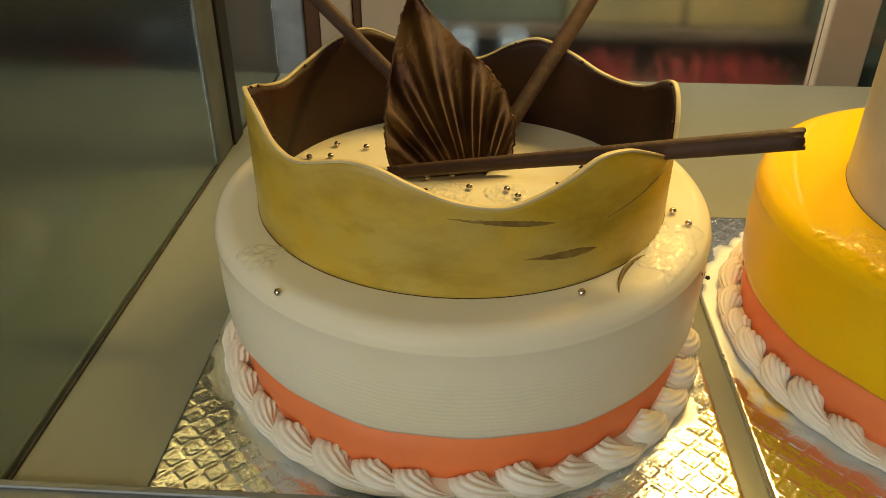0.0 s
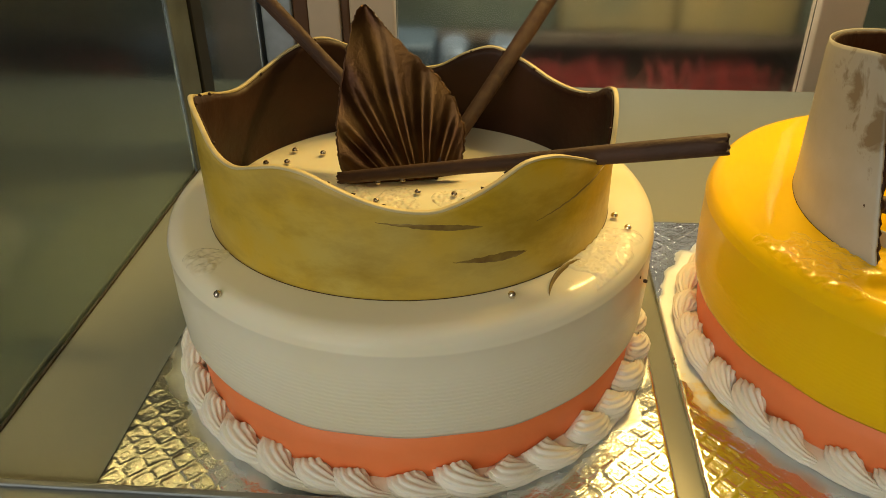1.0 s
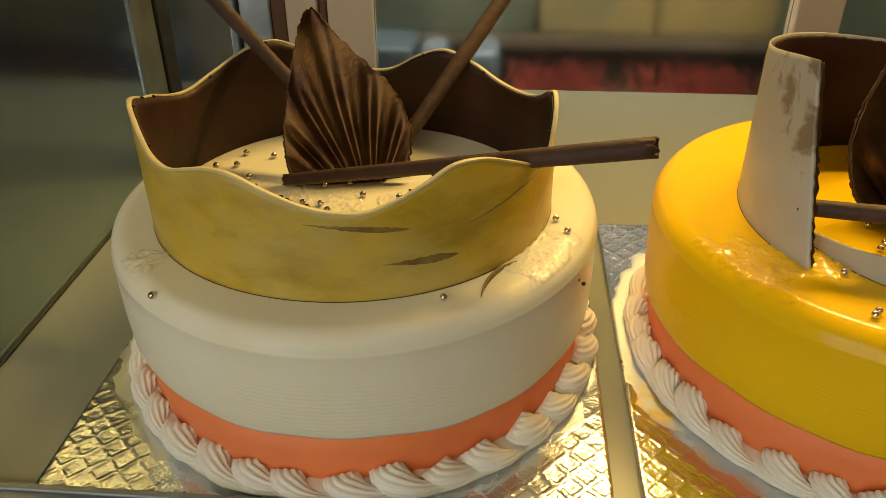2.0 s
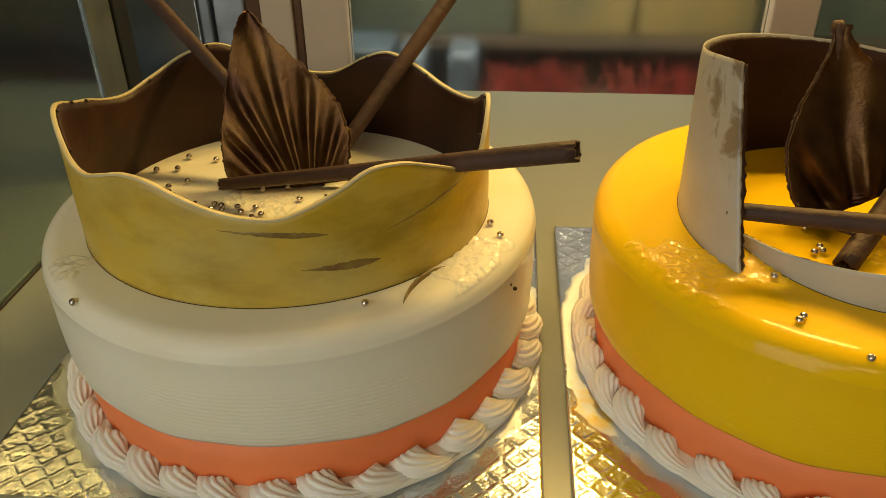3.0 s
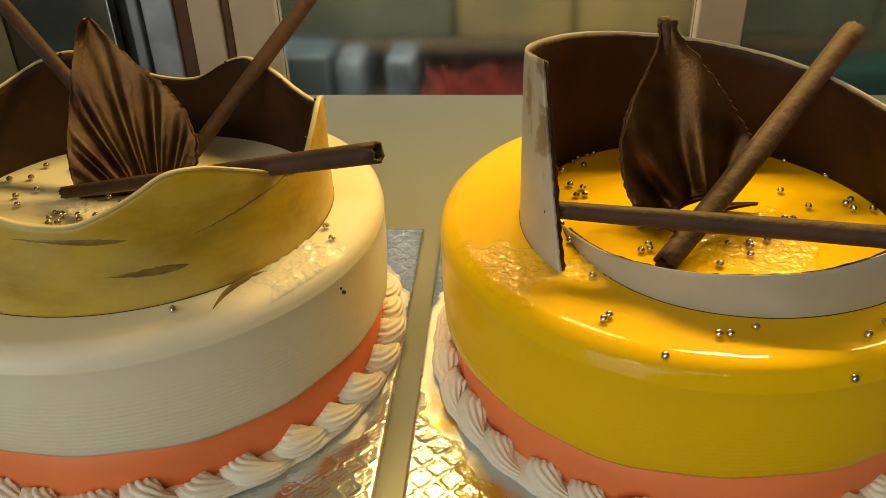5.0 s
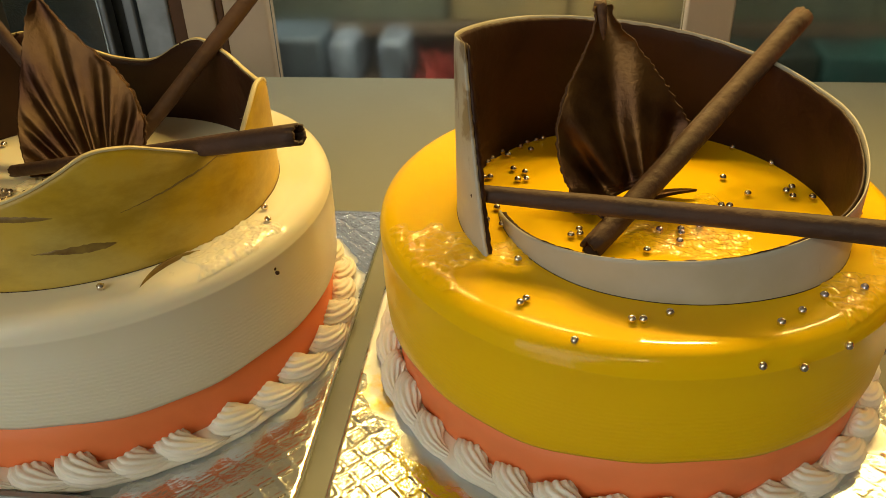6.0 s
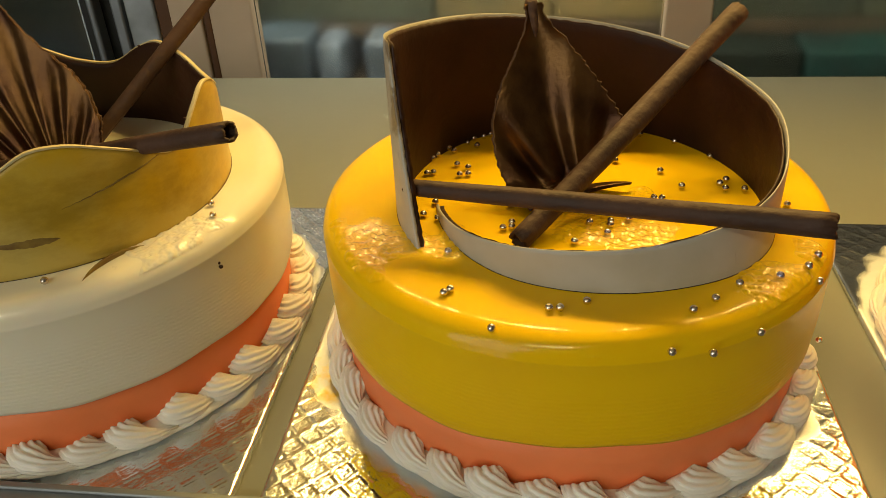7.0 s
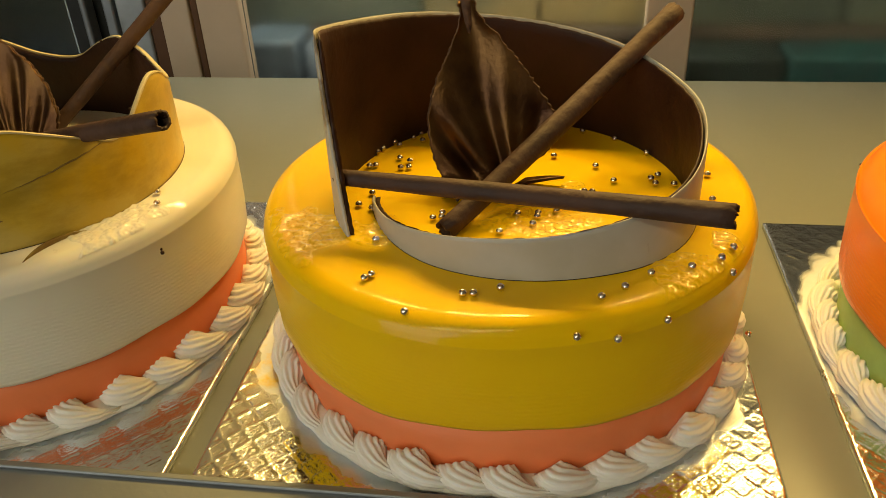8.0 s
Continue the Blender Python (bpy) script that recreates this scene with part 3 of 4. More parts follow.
def foil_board(x0, y0, seed, foil):
    """Square card wrapped in foil, embossed all over with a lattice of diamonds."""
    size, n = 0.245, 400
    xs = np.linspace(0, size, n + 1)
    gx, gy = np.meshgrid(xs, xs, indexing="ij")
    pitch = 0.0092
    u, v = (gx + gy) / pitch / 1.4142, (gx - gy) / pitch / 1.4142
    du, dv = np.abs(u - np.round(u)), np.abs(v - np.round(v))
    reach = np.maximum(du, dv)
    ridge = np.exp(-((reach - 0.44) / 0.07) ** 2)
    inner = np.exp(-((reach - 0.22) / 0.06) ** 2)
    star = 0.35 * np.cos(4 * np.arctan2(v - np.round(v), u - np.round(u))) * np.clip(1 - reach / 0.3, 0, 1)
    rng = np.random.RandomState(seed)
    cells = rng.uniform(-1, 1, (80, 80, 3))
    iu, iv = np.round(u).astype(int) % 80, np.round(v).astype(int) % 80
    tilt = cells[iu, iv, 0] * (u - np.round(u)) + cells[iu, iv, 1] * (v - np.round(v))
    crush = rng.standard_normal(gx.shape)
    crush = sum(np.roll(np.roll(crush, i, 0), j, 1) for i in (-1, 0, 1) for j in (-1, 0, 1)) / 3
    edge = np.minimum.reduce([gx, gy, size - gx, size - gy])
    fade = np.clip(edge / 0.003, 0, 1)
    # flat round middle under the cake, its border uneven
    cx, cy = gx - 0.5 * size, gy - 0.5 * size - 0.004
    way = np.arctan2(cy, cx)
    flat = np.clip((np.hypot(cx, cy) - 0.1255 - 0.0015 * np.sin(9 * way + seed) - 0.001 * np.sin(23 * way)) / 0.011, 0, 1)
    swell = 0.00025 * np.sin(gx * 47 + seed) * np.sin(gy * 39 + 1.3 * seed)
    z = BOARD + fade * (flat * (0.00030 * ridge + 0.00008 * inner + 0.00012 * star + 0.00010 * tilt + 0.00002 * crush) + swell - 0.0003)
    z = z - 0.0008 * np.exp(-edge / 0.0008)
    verts = [(float(a), float(b), float(c)) for a, b, c in zip(gx.ravel(), gy.ravel(), z.ravel())]
    at = lambda i, j: i * (n + 1) + j
    faces = [(at(i, j), at(i + 1, j), at(i + 1, j + 1), at(i, j + 1)) for i in range(n) for j in range(n)]
    base = len(verts)
    ring = [at(i, 0) for i in range(n)] + [at(n, j) for j in range(n)] + [at(i, n) for i in range(n, 0, -1)] + [at(0, j) for j in range(n, 0, -1)]
    verts += [(verts[k][0], verts[k][1], 0.0002) for k in ring]
    m = len(ring)
    faces += [(ring[k], base + k, base + (k + 1) % m, ring[(k + 1) % m]) for k in range(m)]
    faces.append(tuple(base + k for k in range(m))[::-1])
    me = bpy.data.meshes.new("cake_board")
    me.from_pydata(verts, [], faces)
    for f in me.polygons:
        f.use_smooth = True
    me.materials.append(foil)
    ob = new("cake_board", me)
    ob.location = (x0, y0, 0)
    return tagged(ob, "square silver foil cake board embossed with a diamond lattice", "cake board", "foil cake boards on the shelf")


foil_board(-0.1243, -0.1267, 1, FOIL)
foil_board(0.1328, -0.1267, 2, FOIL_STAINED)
foil_board(0.4106, -0.1344, 3, FOIL)
CAKE_A, CAKE_B, CAKE_C = (0.0, 0.0), (0.2584, 0.001), (0.533, -0.012)
ivory_cake = cake((*CAKE_A, 0), IVORY_GLAZE, SALMON, "ivory glazed round cake with a salmon base band", 1, 0.106)
yellow_cake = cake((*CAKE_B, 0), YELLOW_GLAZE, SALMON, "bright yellow glazed round cake with a salmon base band", 2, 0.106)
cake((*CAKE_C, 0), ORANGE_GLAZE, GREEN, "orange glazed round cake with a green base band", 3)


ripples(ivory_cake, WET_IVORY, ((0.088, -0.056, 0.022), (-0.080, -0.068, 0.010), (-0.028, -0.012, 0.012), (-0.008, -0.014, 0.013), (0.020, -0.012, 0.010)), 3)
ripples(yellow_cake, WET_YELLOW, ((-0.084, -0.054, 0.022), (-0.053, -0.052, 0.013), (0.000, -0.038, 0.013), (0.024, -0.037, 0.019),
                                    (0.078, -0.074, 0.017), (0.095, -0.052, 0.009), (0.032, -0.006, 0.006)), 8)


# ---- chocolate work ----
def strip_layer(path, low, high, inner, outer, angles, jag=0.0, seed=0, fray=0.0, closed=False):
    """A bent chocolate sheet: path(angle, offset) gives x, y; low and high its edges' heights; inner and outer its offsets."""
    bm = bmesh.new()
    rng = random.Random(seed)
    rows = 14 if not fray else 40
    frayed = [rng.uniform(-fray, fray) for _ in range(rows + 1)]
    grid = {}
    for i, a in enumerate(angles):
        lo, hi = low(a), high(a) + (rng.uniform(-jag, jag) if jag else 0)
        for j in range(rows + 1):
            s = j / rows
            round_ = 0.35 * abs(outer - inner) * max(0.0, (s - 0.93) / 0.07)
            for side, off in (("i", inner + round_), ("o", outer - round_)):
                end = frayed[j] if i in (0, len(angles) - 1) else 0.0
                x, y = path(a + end, off, s)
                grid[i, j, side] = bm.verts.new((x, y, lo + (hi - lo) * s))
    last = len(angles) - 1
    if closed:
        for j in range(rows + 1):
            for side in "io":
                bm.verts.remove(grid[last, j, side])
                grid[last, j, side] = grid[0, j, side]
    for i in range(last):
        for j in range(rows):
            bm.faces.new((grid[i, j, "o"], grid[i + 1, j, "o"], grid[i + 1, j + 1, "o"], grid[i, j + 1, "o"]))
            bm.faces.new((grid[i, j, "i"], grid[i, j + 1, "i"], grid[i + 1, j + 1, "i"], grid[i + 1, j, "i"]))
        for j in (0, rows):
            bm.faces.new((grid[i, j, "o"], grid[i, j, "i"], grid[i + 1, j, "i"], grid[i + 1, j, "o"]))
    for i in () if closed else (0, last):
        for j in range(rows):
            bm.faces.new((grid[i, j, "o"], grid[i, j + 1, "o"], grid[i, j + 1, "i"], grid[i, j, "i"]))
    return bm


# wavy ring on the ivory cake: crests and dips round it
wave_points = [(-184, 0.1335), (-176, 0.1370), (-166, 0.1425), (-158, 0.1450), (-147, 0.1420), (-139.6, 0.1347), (-130, 0.1321), (-122, 0.1355), (-114, 0.1389), (-107, 0.1383), (-100, 0.1340), (-92, 0.1290),
               (-85, 0.1262), (-77, 0.1255), (-70, 0.1290), (-63, 0.1340), (-56, 0.1393), (-48, 0.1390), (-38, 0.1333), (-28, 0.1262),
               (-19, 0.1208), (-14, 0.1225), (-8, 0.1300), (2, 0.1385), (10, 0.1365), (18, 0.1300), (27, 0.1249), (43, 0.1238), (56, 0.1300), (67.5, 0.1337),
               (76, 0.1290), (86, 0.1205), (99, 0.1214), (114.7, 0.1329), (124.5, 0.1397), (134, 0.1382), (148, 0.1308), (160, 0.1268), (168, 0.1290), (176, 0.1335)]
WAVE = smooth_curve(wave_points)
ring_angles = [-184 + 360 * k / 240 for k in range(241)]


def ring_path(a, off, s=0.0):
    return (-0.0005 + (0.0915 + off) * math.cos(radians(a)), -0.0098 + (0.0862 + off) * math.sin(radians(a)))


collar = tagged(new("chocolate_collar"), "wavy-edged yellow lustre chocolate collar, dark inside, on the ivory cake", "chocolate collar")
part("outer_layer", strip_layer(ring_path, lambda a: TOP - 0.0015, WAVE, 0.0, 0.0016, ring_angles, closed=True), YELLOW_CHOC, collar, "yellow marbled white chocolate face")
part("inner_layer", strip_layer(ring_path, lambda a: TOP - 0.0015, lambda a: WAVE(a) - 0.0007, -0.0016, -0.0001, ring_angles, 0.00025, 5, closed=True), DARK_CHOC, collar, "dark chocolate lining")


part("rim", strip_layer(ring_path, lambda a: WAVE(a) - 0.0008, lambda a: WAVE(a) + 0.0001, -0.0003, 0.00175, ring_angles, closed=True), RIM_CHOC, collar, "pale cream-coloured cut rim")
part("foot_seam", strip_layer(ring_path, lambda a: TOP - 0.001, lambda a: TOP + 0.00025, 0.0012, 0.0018, ring_angles, closed=True), DARK_CHOC, collar, "thin dark line at the collar's foot")


def smear(a0, a1, z0, z1, thick, seed):
    """A tapering streak on the collar's face."""
    rng = random.Random(seed)
    bm = bmesh.new()
    n = 26
    rows = []
    for i in range(n + 1):
        s = i / n
        half = thick * (math.sin(math.pi * s ** 1.5) ** 0.8 + 0.02) * rng.uniform(0.92, 1.06)
        a, z = a0 + (a1 - a0) * s, z0 + (z1 - z0) * s + rng.uniform(-0.0002, 0.0002)
        rows.append([bm.verts.new((*ring_path(a, off), zz)) for off, zz in
                     ((0.0014, z - half), (0.00185, z - half * 0.5), (0.0019, z), (0.00185, z + half * 0.5), (0.0014, z + half))])
    for p, q in zip(rows, rows[1:]):
        for k in range(4):
            bm.faces.new((p[k], q[k], q[k + 1], p[k + 1]))
    return bm


part("smear", smear(-91, -66.5, 0.1213, 0.1168, 0.0016, 1), SMEAR, collar, "brown chocolate streak")
part("smear", smear(-73.5, -54.5, 0.1028, 0.1013, 0.0023, 2), SMEAR, collar, "brown chocolate streak")
part("smear", smear(-52, -24, 0.1135, 0.1215, 0.0006, 3), SMEAR, collar, "faint brown scratch")

for k, a in enumerate((-181, -172, -155, -141, -126, -102, -96, -66, -60, -33, -20, -9, 4, 22, 50, 62, 74, 95, 128, 150)):
    chip = random.Random(k)
    bm = bmesh.new()
    bmesh.ops.create_icosphere(bm, subdivisions=1, radius=1.0)
    for v in bm.verts:
        v.co = Vector((v.co.x * 0.0009 * chip.uniform(0.6, 1.4), v.co.y * 0.0007, v.co.z * 0.0008 * chip.uniform(0.5, 1.5)))
    x_, y_ = ring_path(a, -0.0010)
    bmesh.ops.translate(bm, verts=bm.verts, vec=(x_, y_, WAVE(a) - 0.0004 - 0.002 * chip.random() ** 3))
    part("chip", bm, DARK_CHOC, collar, "dark flake on the broken rim")

# open spiral on the yellow cake: tall where it starts, down to a point where it ends
SPIRAL_C = (0.2620, -0.0120)
RADIUS = smooth_curve([(-168, 0.0630), (-150, 0.0650), (-133, 0.0680), (-114, 0.0715), (-96, 0.0735), (-79, 0.0757), (-63, 0.0785), (-47, 0.0822), (-34, 0.0835),
                       (-10, 0.0812), (7, 0.0795), (31, 0.0785), (61, 0.0795), (90, 0.0802), (122, 0.0810), (144, 0.0808), (165, 0.0803), (190, 0.0808), (221, 0.0812)])
SPIRAL_TOP = smooth_curve([(-168, 0.0885), (-155, 0.0925), (-136, 0.0965), (-120, 0.1000), (-104, 0.1028), (-90, 0.1047), (-77, 0.1060), (-60, 0.1088), (-45, 0.1125),
                           (-30, 0.1170), (-15, 0.1225), (0, 0.1272), (24, 0.1303), (43, 0.1340), (63, 0.1378), (85, 0.1421), (105, 0.1460), (127, 0.1508), (152, 0.1557), (175, 0.1608), (203, 0.1668), (221, 0.1690)])
spiral_angles = [-168 + 384.5 * k / 260 for k in range(261)]


def spiral_path(a, off, s=0.0):
    # the free end is cut on a slant
    a = a - 14 * s * max(0.0, (a - 150) / 66.5) ** 2
    r = RADIUS(a) + off
    return (SPIRAL_C[0] + r * math.cos(radians(a)), SPIRAL_C[1] + r * math.sin(radians(a)))


spiral = tagged(new("chocolate_collar"), "white chocolate spiral collar, dark inside, on the yellow cake", "chocolate collar")
part("outer_layer", strip_layer(spiral_path, lambda a: TOP - 0.0015, SPIRAL_TOP, 0.0003, 0.0016, spiral_angles, 0.0, 6, 0.3), WHITE_CHOC, spiral, "white chocolate face")
part("inner_layer", strip_layer(spiral_path, lambda a: TOP - 0.0015, lambda a: SPIRAL_TOP(a) - 0.0010, -0.0018, 0.0001, spiral_angles, 0.0003, 7, 0.75), DARK_CHOC, spiral, "dark chocolate lining")
part("foot_seam", strip_layer(spiral_path, lambda a: TOP - 0.001, lambda a: TOP + 0.00025, 0.0012, 0.0018, spiral_angles), DARK_CHOC, spiral, "thin dark line at the collar's foot")


def tube(run, sizes, rng):
    """A closed, slightly knobbly tube along a run of points."""
    bm = bmesh.new()
    rings = []
    for i, (c, size) in enumerate(zip(run, sizes)):
        way = (run[min(i + 1, len(run) - 1)] - run[max(i - 1, 0)]).normalized()
        across = way.cross(Vector((0.3, 0.9, 0.1))).normalized()
        up = across.cross(way)
        rings.append([bm.verts.new(c + (across * math.cos(a) + up * math.sin(a)) * size * rng.uniform(0.82, 1.15))
                      for a in (2 * math.pi * k / 9 for k in range(9))])
    for p, q in zip(rings, rings[1:]):
        for k in range(9):
            bm.faces.new((p[k], p[(k + 1) % 9], q[(k + 1) % 9], q[k]))
    bm.faces.new(rings[0])
    bm.faces.new(rings[-1])
    return bm


def crumbly_rim(run, rng):
    """A thin broken edge along a run of points."""
    fine = [a.lerp(b, s) for a, b in zip(run, run[1:]) for s in (0.0, 0.5)]
    return tube(fine, [rng.uniform(0.00035, 0.00085) for _ in fine], rng)


def leaf(name, foot, tip, side, left, right, folds, pole, depth, label, curl, seed, stalk=False):
    """A moulded chocolate leaf standing on its foot: left and right give its half-widths from foot (0) to tip (1)."""
    foot, tip, side = Vector(foot), Vector(tip), Vector(side).normalized()
    up = tip - foot
    out = side.cross(up).normalized()
    wl, wr = smooth_curve(left), smooth_curve(right)
    rng = random.Random(seed)
    bm = bmesh.new()
    nv, nu = 60, 88
    front, back = {}, {}
    for i in range(nv + 1):
        v = i / nv
        a, b = wl(v), wr(v)
        worn_l, worn_r = rng.uniform(-0.0004, 0.0005), rng.uniform(-0.0008, 0.0006)
        for j in range(nu + 1):
            u = j / nu
            w = -a + (a + b) * u + worn_l * max(0.0, 1 - 12 * u) + worn_r * max(0.0, 12 * u - 11)
            q = w / max(a + b, 0.004)
            fan = math.atan2(w - pole, 0.020 + v * up.length)
            wobble = 0.5 * math.sin(5 * v + 3 * fan)
            rise = min(1.0, v / 0.12 + 0.25) * max(0.0, 1 - v) ** 0.55 * (1 - abs(2 * u - 1) ** 4)
            ridge = math.sin(folds * fan + wobble)
            relief = depth * rise * (ridge + 0.35 * math.sin(2 * folds * fan + 1 + wobble))
            relief += 0.0005 * math.sin(9 * v + 40 * w)
            sag = curl * (q * q) + 0.004 * v * v
            base = foot + up * v + side * w
            base.z = max(base.z, TOP - 0.0005)
            front[i, j] = bm.verts.new(base + out * (relief + sag))
            back[i, j] = bm.verts.new(base + out * (relief * 0.6 + sag + 0.0016))
    for i in range(nv):
        for j in range(nu):
            bm.faces.new((front[i, j], front[i, j + 1], front[i + 1, j + 1], front[i + 1, j]))
            bm.faces.new((back[i, j], back[i + 1, j], back[i + 1, j + 1], back[i, j + 1]))
        for j in (0, nu):
            bm.faces.new((front[i, j], front[i + 1, j], back[i + 1, j], back[i, j]))
    for j in range(nu):
        for i in (0, nv):
            bm.faces.new((front[i, j], back[i, j], back[i, j + 1], front[i, j + 1]))
    edges = [[front[i, j].co.copy() for i in range(nv + 1)] for j in (0, nu)]
    body = thing(name, bm, LEAF_CHOC, label, "chocolate leaf", "chocolate leaves")
    for run in edges:
        part("rim", crumbly_rim(run, rng), LEAF_RIM, body, "rough lighter brown edge")
    if stalk:
        run = [tip + (up.normalized() * d + out * (0.004 + 0.1 * d)) for d in (-0.014, -0.009, -0.004, 0.0, 0.0022)]
        part("stalk", tube(run, (0.0008, 0.0020, 0.0026, 0.0030, 0.0022), rng), LEAF_RIM, body, "short rough stalk")
    return body


leaf("chocolate_leaf", (-0.0045, 0.0040, TOP - 0.0008), (-0.0258, 0.0404, 0.1613), (1, 0.16, 0.10),
     [(0, 0.0275), (0.15, 0.029), (0.35, 0.0265), (0.6, 0.019), (0.8, 0.0115), (0.93, 0.006), (1, 0.0012)],
     [(0, 0.028), (0.1, 0.0305), (0.2, 0.0335), (0.4, 0.0325), (0.55, 0.0275), (0.7, 0.0175), (0.85, 0.008), (0.94, 0.004), (1, 0.0012)], 25.0, 0.006, 0.0030,
     "dark moulded chocolate leaf with fanned folds on the ivory cake", 0.006, 3)
leaf("chocolate_leaf", (0.2525, -0.0095, TOP - 0.0008), (0.2386, 0.0179, 0.1646), (1, 0.16, 0.06),
     [(0, 0.0165), (0.05, 0.0208), (0.1, 0.0225), (0.2, 0.0245), (0.4, 0.0245), (0.6, 0.0185), (0.75, 0.0105), (0.87, 0.0048), (0.94, 0.003), (1, 0.0032)],
     [(0, -0.0090), (0.05, 0.0020), (0.10, 0.0150), (0.17, 0.0265), (0.25, 0.0320), (0.36, 0.0330), (0.5, 0.0275), (0.65, 0.0205), (0.8, 0.0125), (0.9, 0.006), (1, 0.0034)], 14.0, 0.009, 0.0046,
     "dark moulded chocolate leaf with a short stalk on the yellow cake", 0.008, 9, True)


def roll(start, end, r0, r1, label, seed):
    """A rolled chocolate cigarette: a hollow tube with an overlapping edge and ragged ends."""
    start, end = Vector(start), Vector(end)
    way = end - start
    frame_ = way.to_track_quat("Z", "Y").to_matrix()
    rng = random.Random(seed)
    bm = bmesh.new()
    n, k_, length = 26, 36, way.length
    ragged = [[rng.uniform(-0.0009, 0.0007) for _ in range(k_ + 1)] for _ in range(2)]
    rows = []
    for i in range(n + 1):
        s = i / n
        r = (r0 + (r1 - r0) * s) * (1 + 0.03 * math.sin(9 * s + seed))
        bend = 0.0008 * math.sin(math.pi * s + seed)
        row = []
        for k in range(k_ + 1):
            a = 2 * math.pi * k / k_ * 1.06
            rr = r * (1 + 0.10 * k / k_) * (1 + 0.012 * rng.uniform(-1, 1))
            z = s * length + (ragged[0][k] if i == 0 else ragged[1][k] if i == n else 0)
            row.append((rr, a, z, bend))
        rows.append(row)
    put = lambda rr, a, z, bend: bm.verts.new(start + frame_ @ Vector((rr * math.cos(a) + bend, rr * math.sin(a), z)))
    outer = [[put(*c) for c in row] for row in rows]
    inner = [[put(c[0] * 0.68, *c[1:]) for c in row] for row in rows]
    for i in range(n):
        for k in range(k_):
            bm.faces.new((outer[i][k], outer[i][k + 1], outer[i + 1][k + 1], outer[i + 1][k]))
            bm.faces.new((inner[i][k], inner[i + 1][k], inner[i + 1][k + 1], inner[i][k + 1]))
        for k in (0, k_):
            bm.faces.new((outer[i][k], outer[i + 1][k], inner[i + 1][k], inner[i][k]))
    for i in (0, n):
        for k in range(k_):
            bm.faces.new((outer[i][k], inner[i][k], inner[i][k + 1], outer[i][k + 1]))
    return thing("chocolate_roll", bm, ROLL_CHOC, label, "chocolate roll", "chocolate rolls")


roll((-0.0335, -0.0110, 0.0945), (0.1268, -0.0645, 0.1412), 0.0027, 0.0041, "thin brown chocolate roll lying across the wavy collar's rim", 1)
roll((-0.0172, 0.0212, 0.1122), (-0.1126, 0.0870, 0.1780), 0.0033, 0.0036, "thin brown chocolate roll leaning outwards behind a chocolate leaf", 2)
roll((0.0085, 0.0065, 0.0890), (0.0885, 0.1245, 0.1825), 0.0036, 0.0042, "thin brown chocolate roll leaning on the wavy collar", 3)
roll((0.2360, -0.0575, 0.0900), (0.3370, 0.0600, 0.1485), 0.0046, 0.0050, "thick brown chocolate roll leaning across the spiral collar", 4)
roll((0.1905, -0.0470, 0.1090), (0.3440, -0.0918, 0.1195), 0.0034, 0.0043, "brown chocolate roll laid across the spiral collar", 5)

# thin chocolate shaving beside the leaf on the yellow cake
bm = bmesh.new()
for i in range(13):
    s = i / 12
    c = Vector((0.2640 + 0.0215 * s, -0.0095 + 0.003 * s, TOP + 0.0010 + 0.0022 * math.sin(1.8 * s)))
    half = 0.0048 * (1 - s) + 0.0005
    for dz in (0.0, 0.0010):
        for d in (-half, half):
            bm.verts.new(c + Vector((0.002 * d / 0.003, d, dz)))
bm.verts.ensure_lookup_table()
for i in range(12):
    p, q = 4 * i, 4 * i + 4
    for a, b in ((0, 1), (1, 3), (3, 2), (2, 0)):
        bm.faces.new((bm.verts[p + a], bm.verts[p + b], bm.verts[q + b], bm.verts[q + a]))
thing("chocolate_shaving", bm, LEAF_CHOC, "curled dark chocolate shaving on the yellow cake", "chocolate shaving")

# lifted crescent of glaze on the ivory cake
bm = bmesh.new()
rows = []
for i in range(25):
    s = i / 24
    c = Vector((0.0630 + 0.0015 * s + 0.0125 * s * s, -0.0900 + 0.0330 * s - 0.0055 * s * s, TOP))
    n_ = Vector((0.0275, -0.0085 - 0.019 * s, 0)).normalized()
    h = 0.0022 * math.sin(math.pi * s) ** 0.7
    w = 0.0009 * math.sin(math.pi * s) + 0.0002
    rows.append([bm.verts.new(c + n_ * d + Vector((0, 0, z))) for d, z in ((w, -0.0005), (w * 0.6, h * 0.7), (0, h), (-w * 0.7, h * 0.5), (-w, -0.0005))])
for p, q in zip(rows, rows[1:]):
    for k in range(4):
        bm.faces.new((p[k], q[k], q[k + 1], p[k + 1]))
thing("glaze_fold", bm, SMEAR, "olive brown lifted crescent fold of glaze on the ivory cake", "glaze fold")

# ---- sugar pearls ----
bm = bmesh.new()
bmesh.ops.create_icosphere(bm, subdivisions=2, radius=0.00165)
pearl_mesh = mesh_of("sugar_pearl", bm, PEARL)


def pearl(x, y, middle, where, lift=0.0):
    ob = new("sugar_pearl", pearl_mesh)
    ob.location = (x, y, top_z(math.hypot(x - middle[0], (y - middle[1] + 0.003) / DEEP), 0.1005 if middle is CAKE_C else 0.106) + 0.0014 + lift)
    ob.rotation_euler = (x * 900, y * 700, 0)
    return tagged(ob, "tiny silver sugar pearl on the " + where, "sugar pearl", "sugar pearls on the " + where)


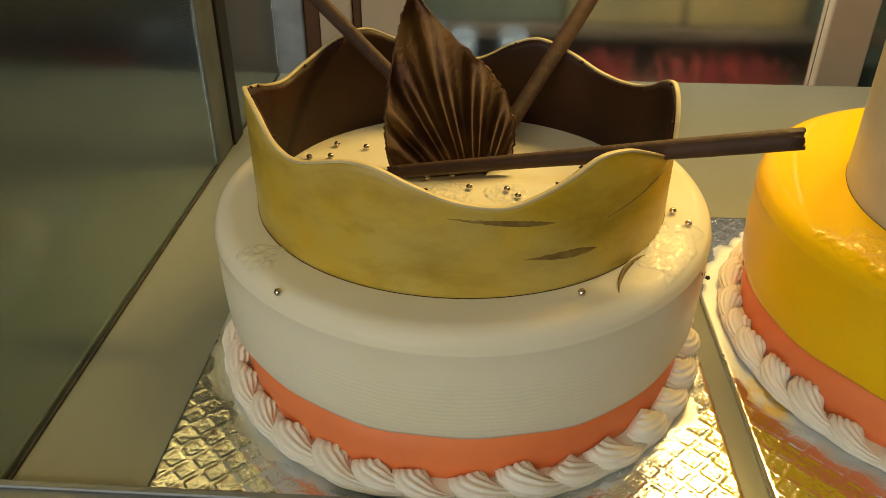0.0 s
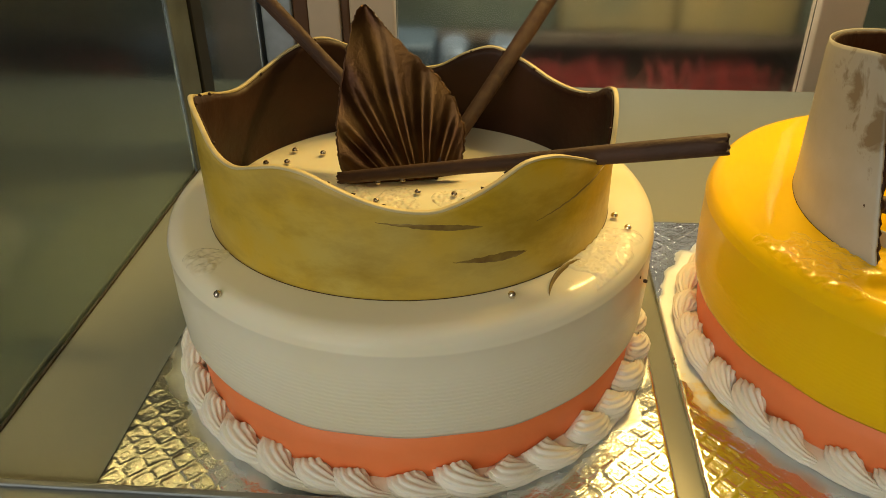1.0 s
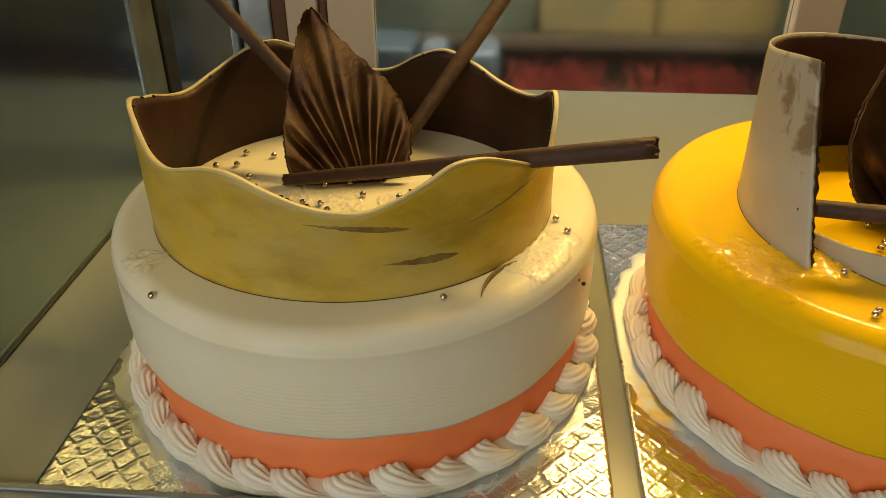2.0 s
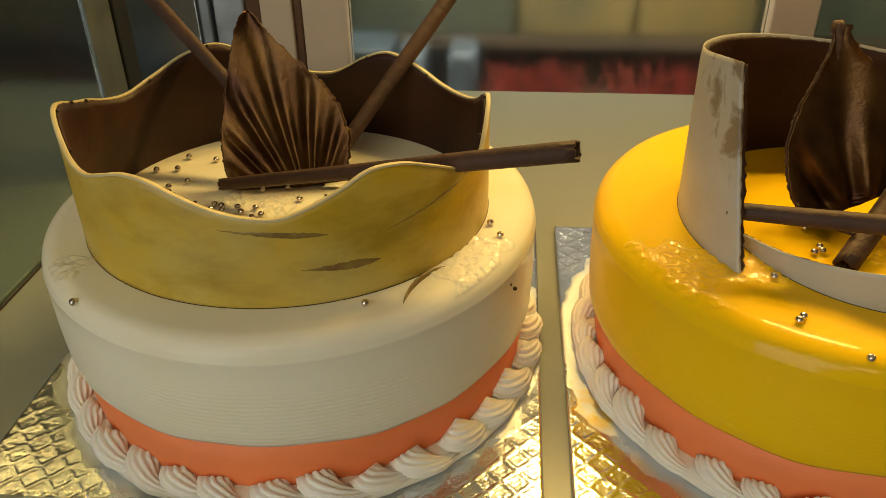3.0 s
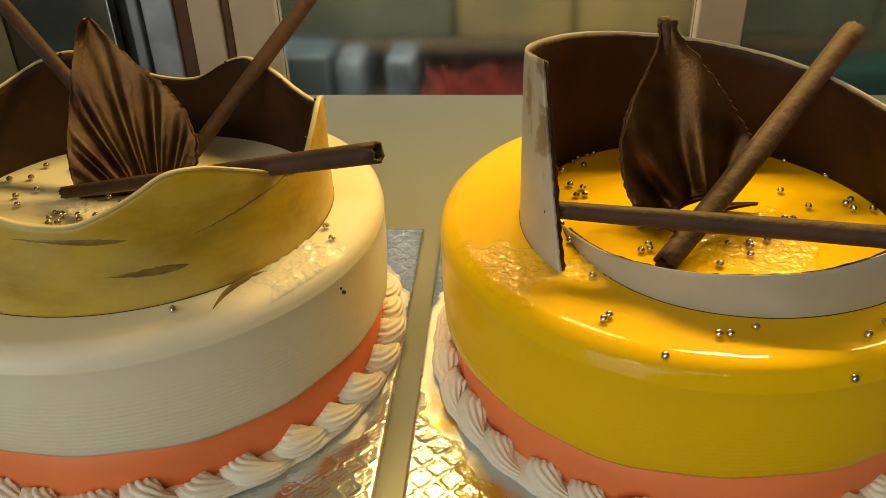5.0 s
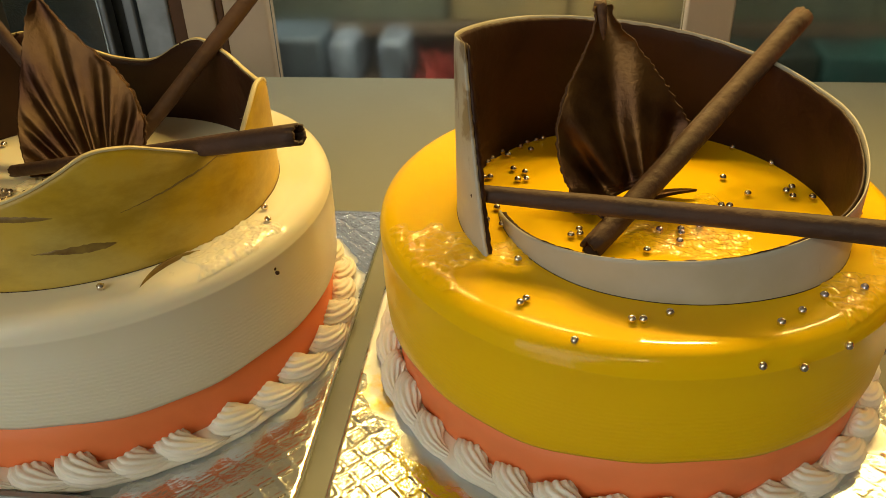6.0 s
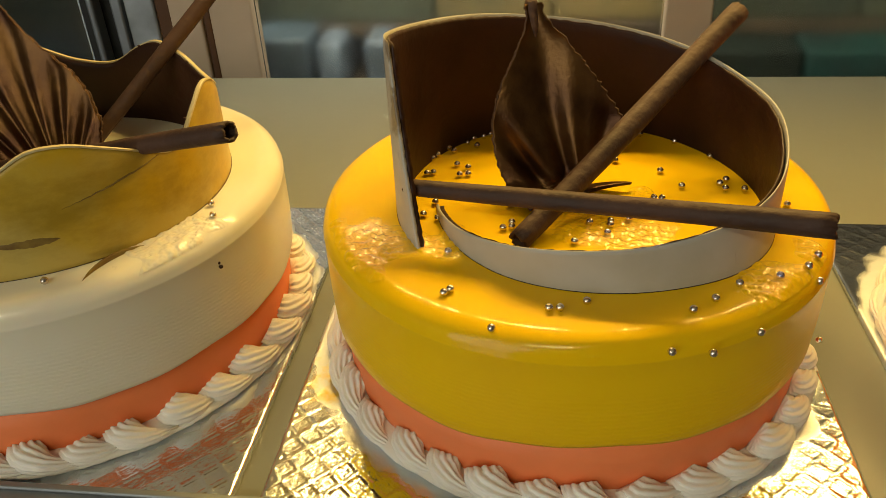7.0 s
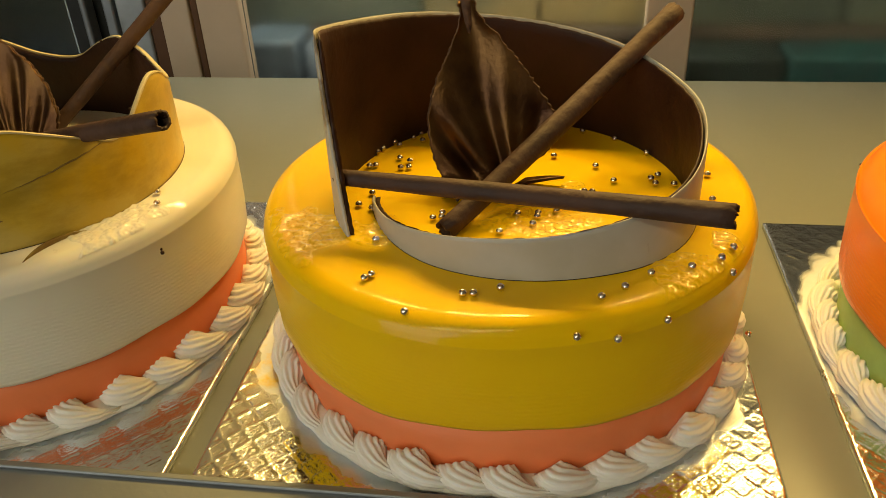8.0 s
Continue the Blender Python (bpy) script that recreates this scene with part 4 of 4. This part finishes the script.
for x, y in ((0.2096, -0.0924), (0.2118, -0.0899), (0.2287, -0.1112), (0.2489, -0.0998), (0.2529, -0.0995), (0.2627, -0.095), (0.2913, -0.1142), (0.3001, -0.0981),
             (0.3059, -0.1113), (0.309, -0.0908), (0.3193, -0.0809), (0.3245, -0.0984), (0.3351, -0.075), (0.3475, -0.0667), (0.352, -0.0689), (0.3533, -0.0583),
             (0.3518, 0.0048), (0.3506, -0.0197), (0.2081, -0.0636)):
    pearl(x, y, CAKE_B, "yellow cake's rim")
for x, y in ((0.1904, 0.0058), (0.1934, 0.0066), (0.204, 0.0156), (0.2063, 0.0047), (0.2103, 0.0055), (0.2097, 0.0125), (0.1977, 0.0346), (0.2009, 0.0311),
             (0.2067, 0.0407), (0.2121, 0.0373), (0.1911, 0.0223), (0.1931, 0.0266), (0.2098, 0.0458), (0.2146, 0.0487), (0.218, 0.0514), (0.194, -0.0337),
             (0.2007, -0.037), (0.1979, -0.0225), (0.2294, -0.044), (0.2332, -0.0427), (0.233, -0.0392), (0.2592, -0.0537), (0.2659, -0.0377), (0.2745, -0.0397)):
    pearl(x, y, CAKE_B, "yellow cake's middle")
for x, y in ((0.2729, -0.0462), (0.2747, -0.0367), (0.2827, -0.0341), (0.2949, -0.0154), (0.2984, -0.0157), (0.3085, -0.0039), (0.3006, 0.0113), (0.3257, -0.0006),
             (0.3273, -0.0057), (0.3291, 0.0031), (0.3356, -0.0058), (0.3113, 0.0442), (0.3259, 0.0273), (0.295, 0.0529), (0.2805, 0.0218), (0.2411, -0.012),
             (0.2377, -0.013), (0.251, -0.0145), (0.2316, -0.0234)):
    pearl(x, y, CAKE_B, "yellow cake's middle")
for x, y in ((-0.0668, -0.0956), (0.0486, -0.0925), (0.0942, -0.0275), (0.0989, -0.0381)):
    pearl(x, y, CAKE_A, "ivory cake's rim")
for x, y in ((-0.0659, 0.032), (-0.0504, 0.0294), (-0.0667, 0.0178), (-0.0771, 0.0159), (-0.0565, 0.0043), (-0.0638, -0.0022), (-0.0579, -0.0113),
             (0.0035, -0.0108), (-0.0169, -0.002), (-0.0051, 0.0012), (-0.0351, -0.0188), (-0.0315, -0.0198), (-0.0354, -0.024), (-0.03, -0.0236), (-0.0335, -0.0286),
             (-0.0296, -0.0279), (-0.0343, -0.0335), (-0.0235, -0.0205), (-0.0149, -0.0208), (-0.0206, -0.025), (-0.0141, -0.0299), (-0.0106, -0.0266), (-0.0112, -0.0324),
             (0.0210, -0.012), (0.0260, -0.018), (0.0330, -0.022), (0.0300, -0.028)):
    pearl(x, y, CAKE_A, "ivory cake's middle")
pearl(0.3745, -0.0285, CAKE_B, "cream border of the yellow cake", 0.016 - top_z(0.5) - 0.0014)
pearl(0.4355, 0.0481, CAKE_C, "orange cake's rim")

bm = bmesh.new()
for k, (x, y) in enumerate(((0.1037, -0.0530), (0.1060, -0.0560))):
    made = bmesh.ops.create_icosphere(bm, subdivisions=1, radius=0.0011, matrix=Matrix.Translation((x, y, top_z(math.hypot(x, y)) + 0.0002)))
thing("chocolate_crumbs", bm, DARK_CHOC, "two dark chocolate crumbs on the ivory cake's shoulder", "crumbs", kind="stuff")
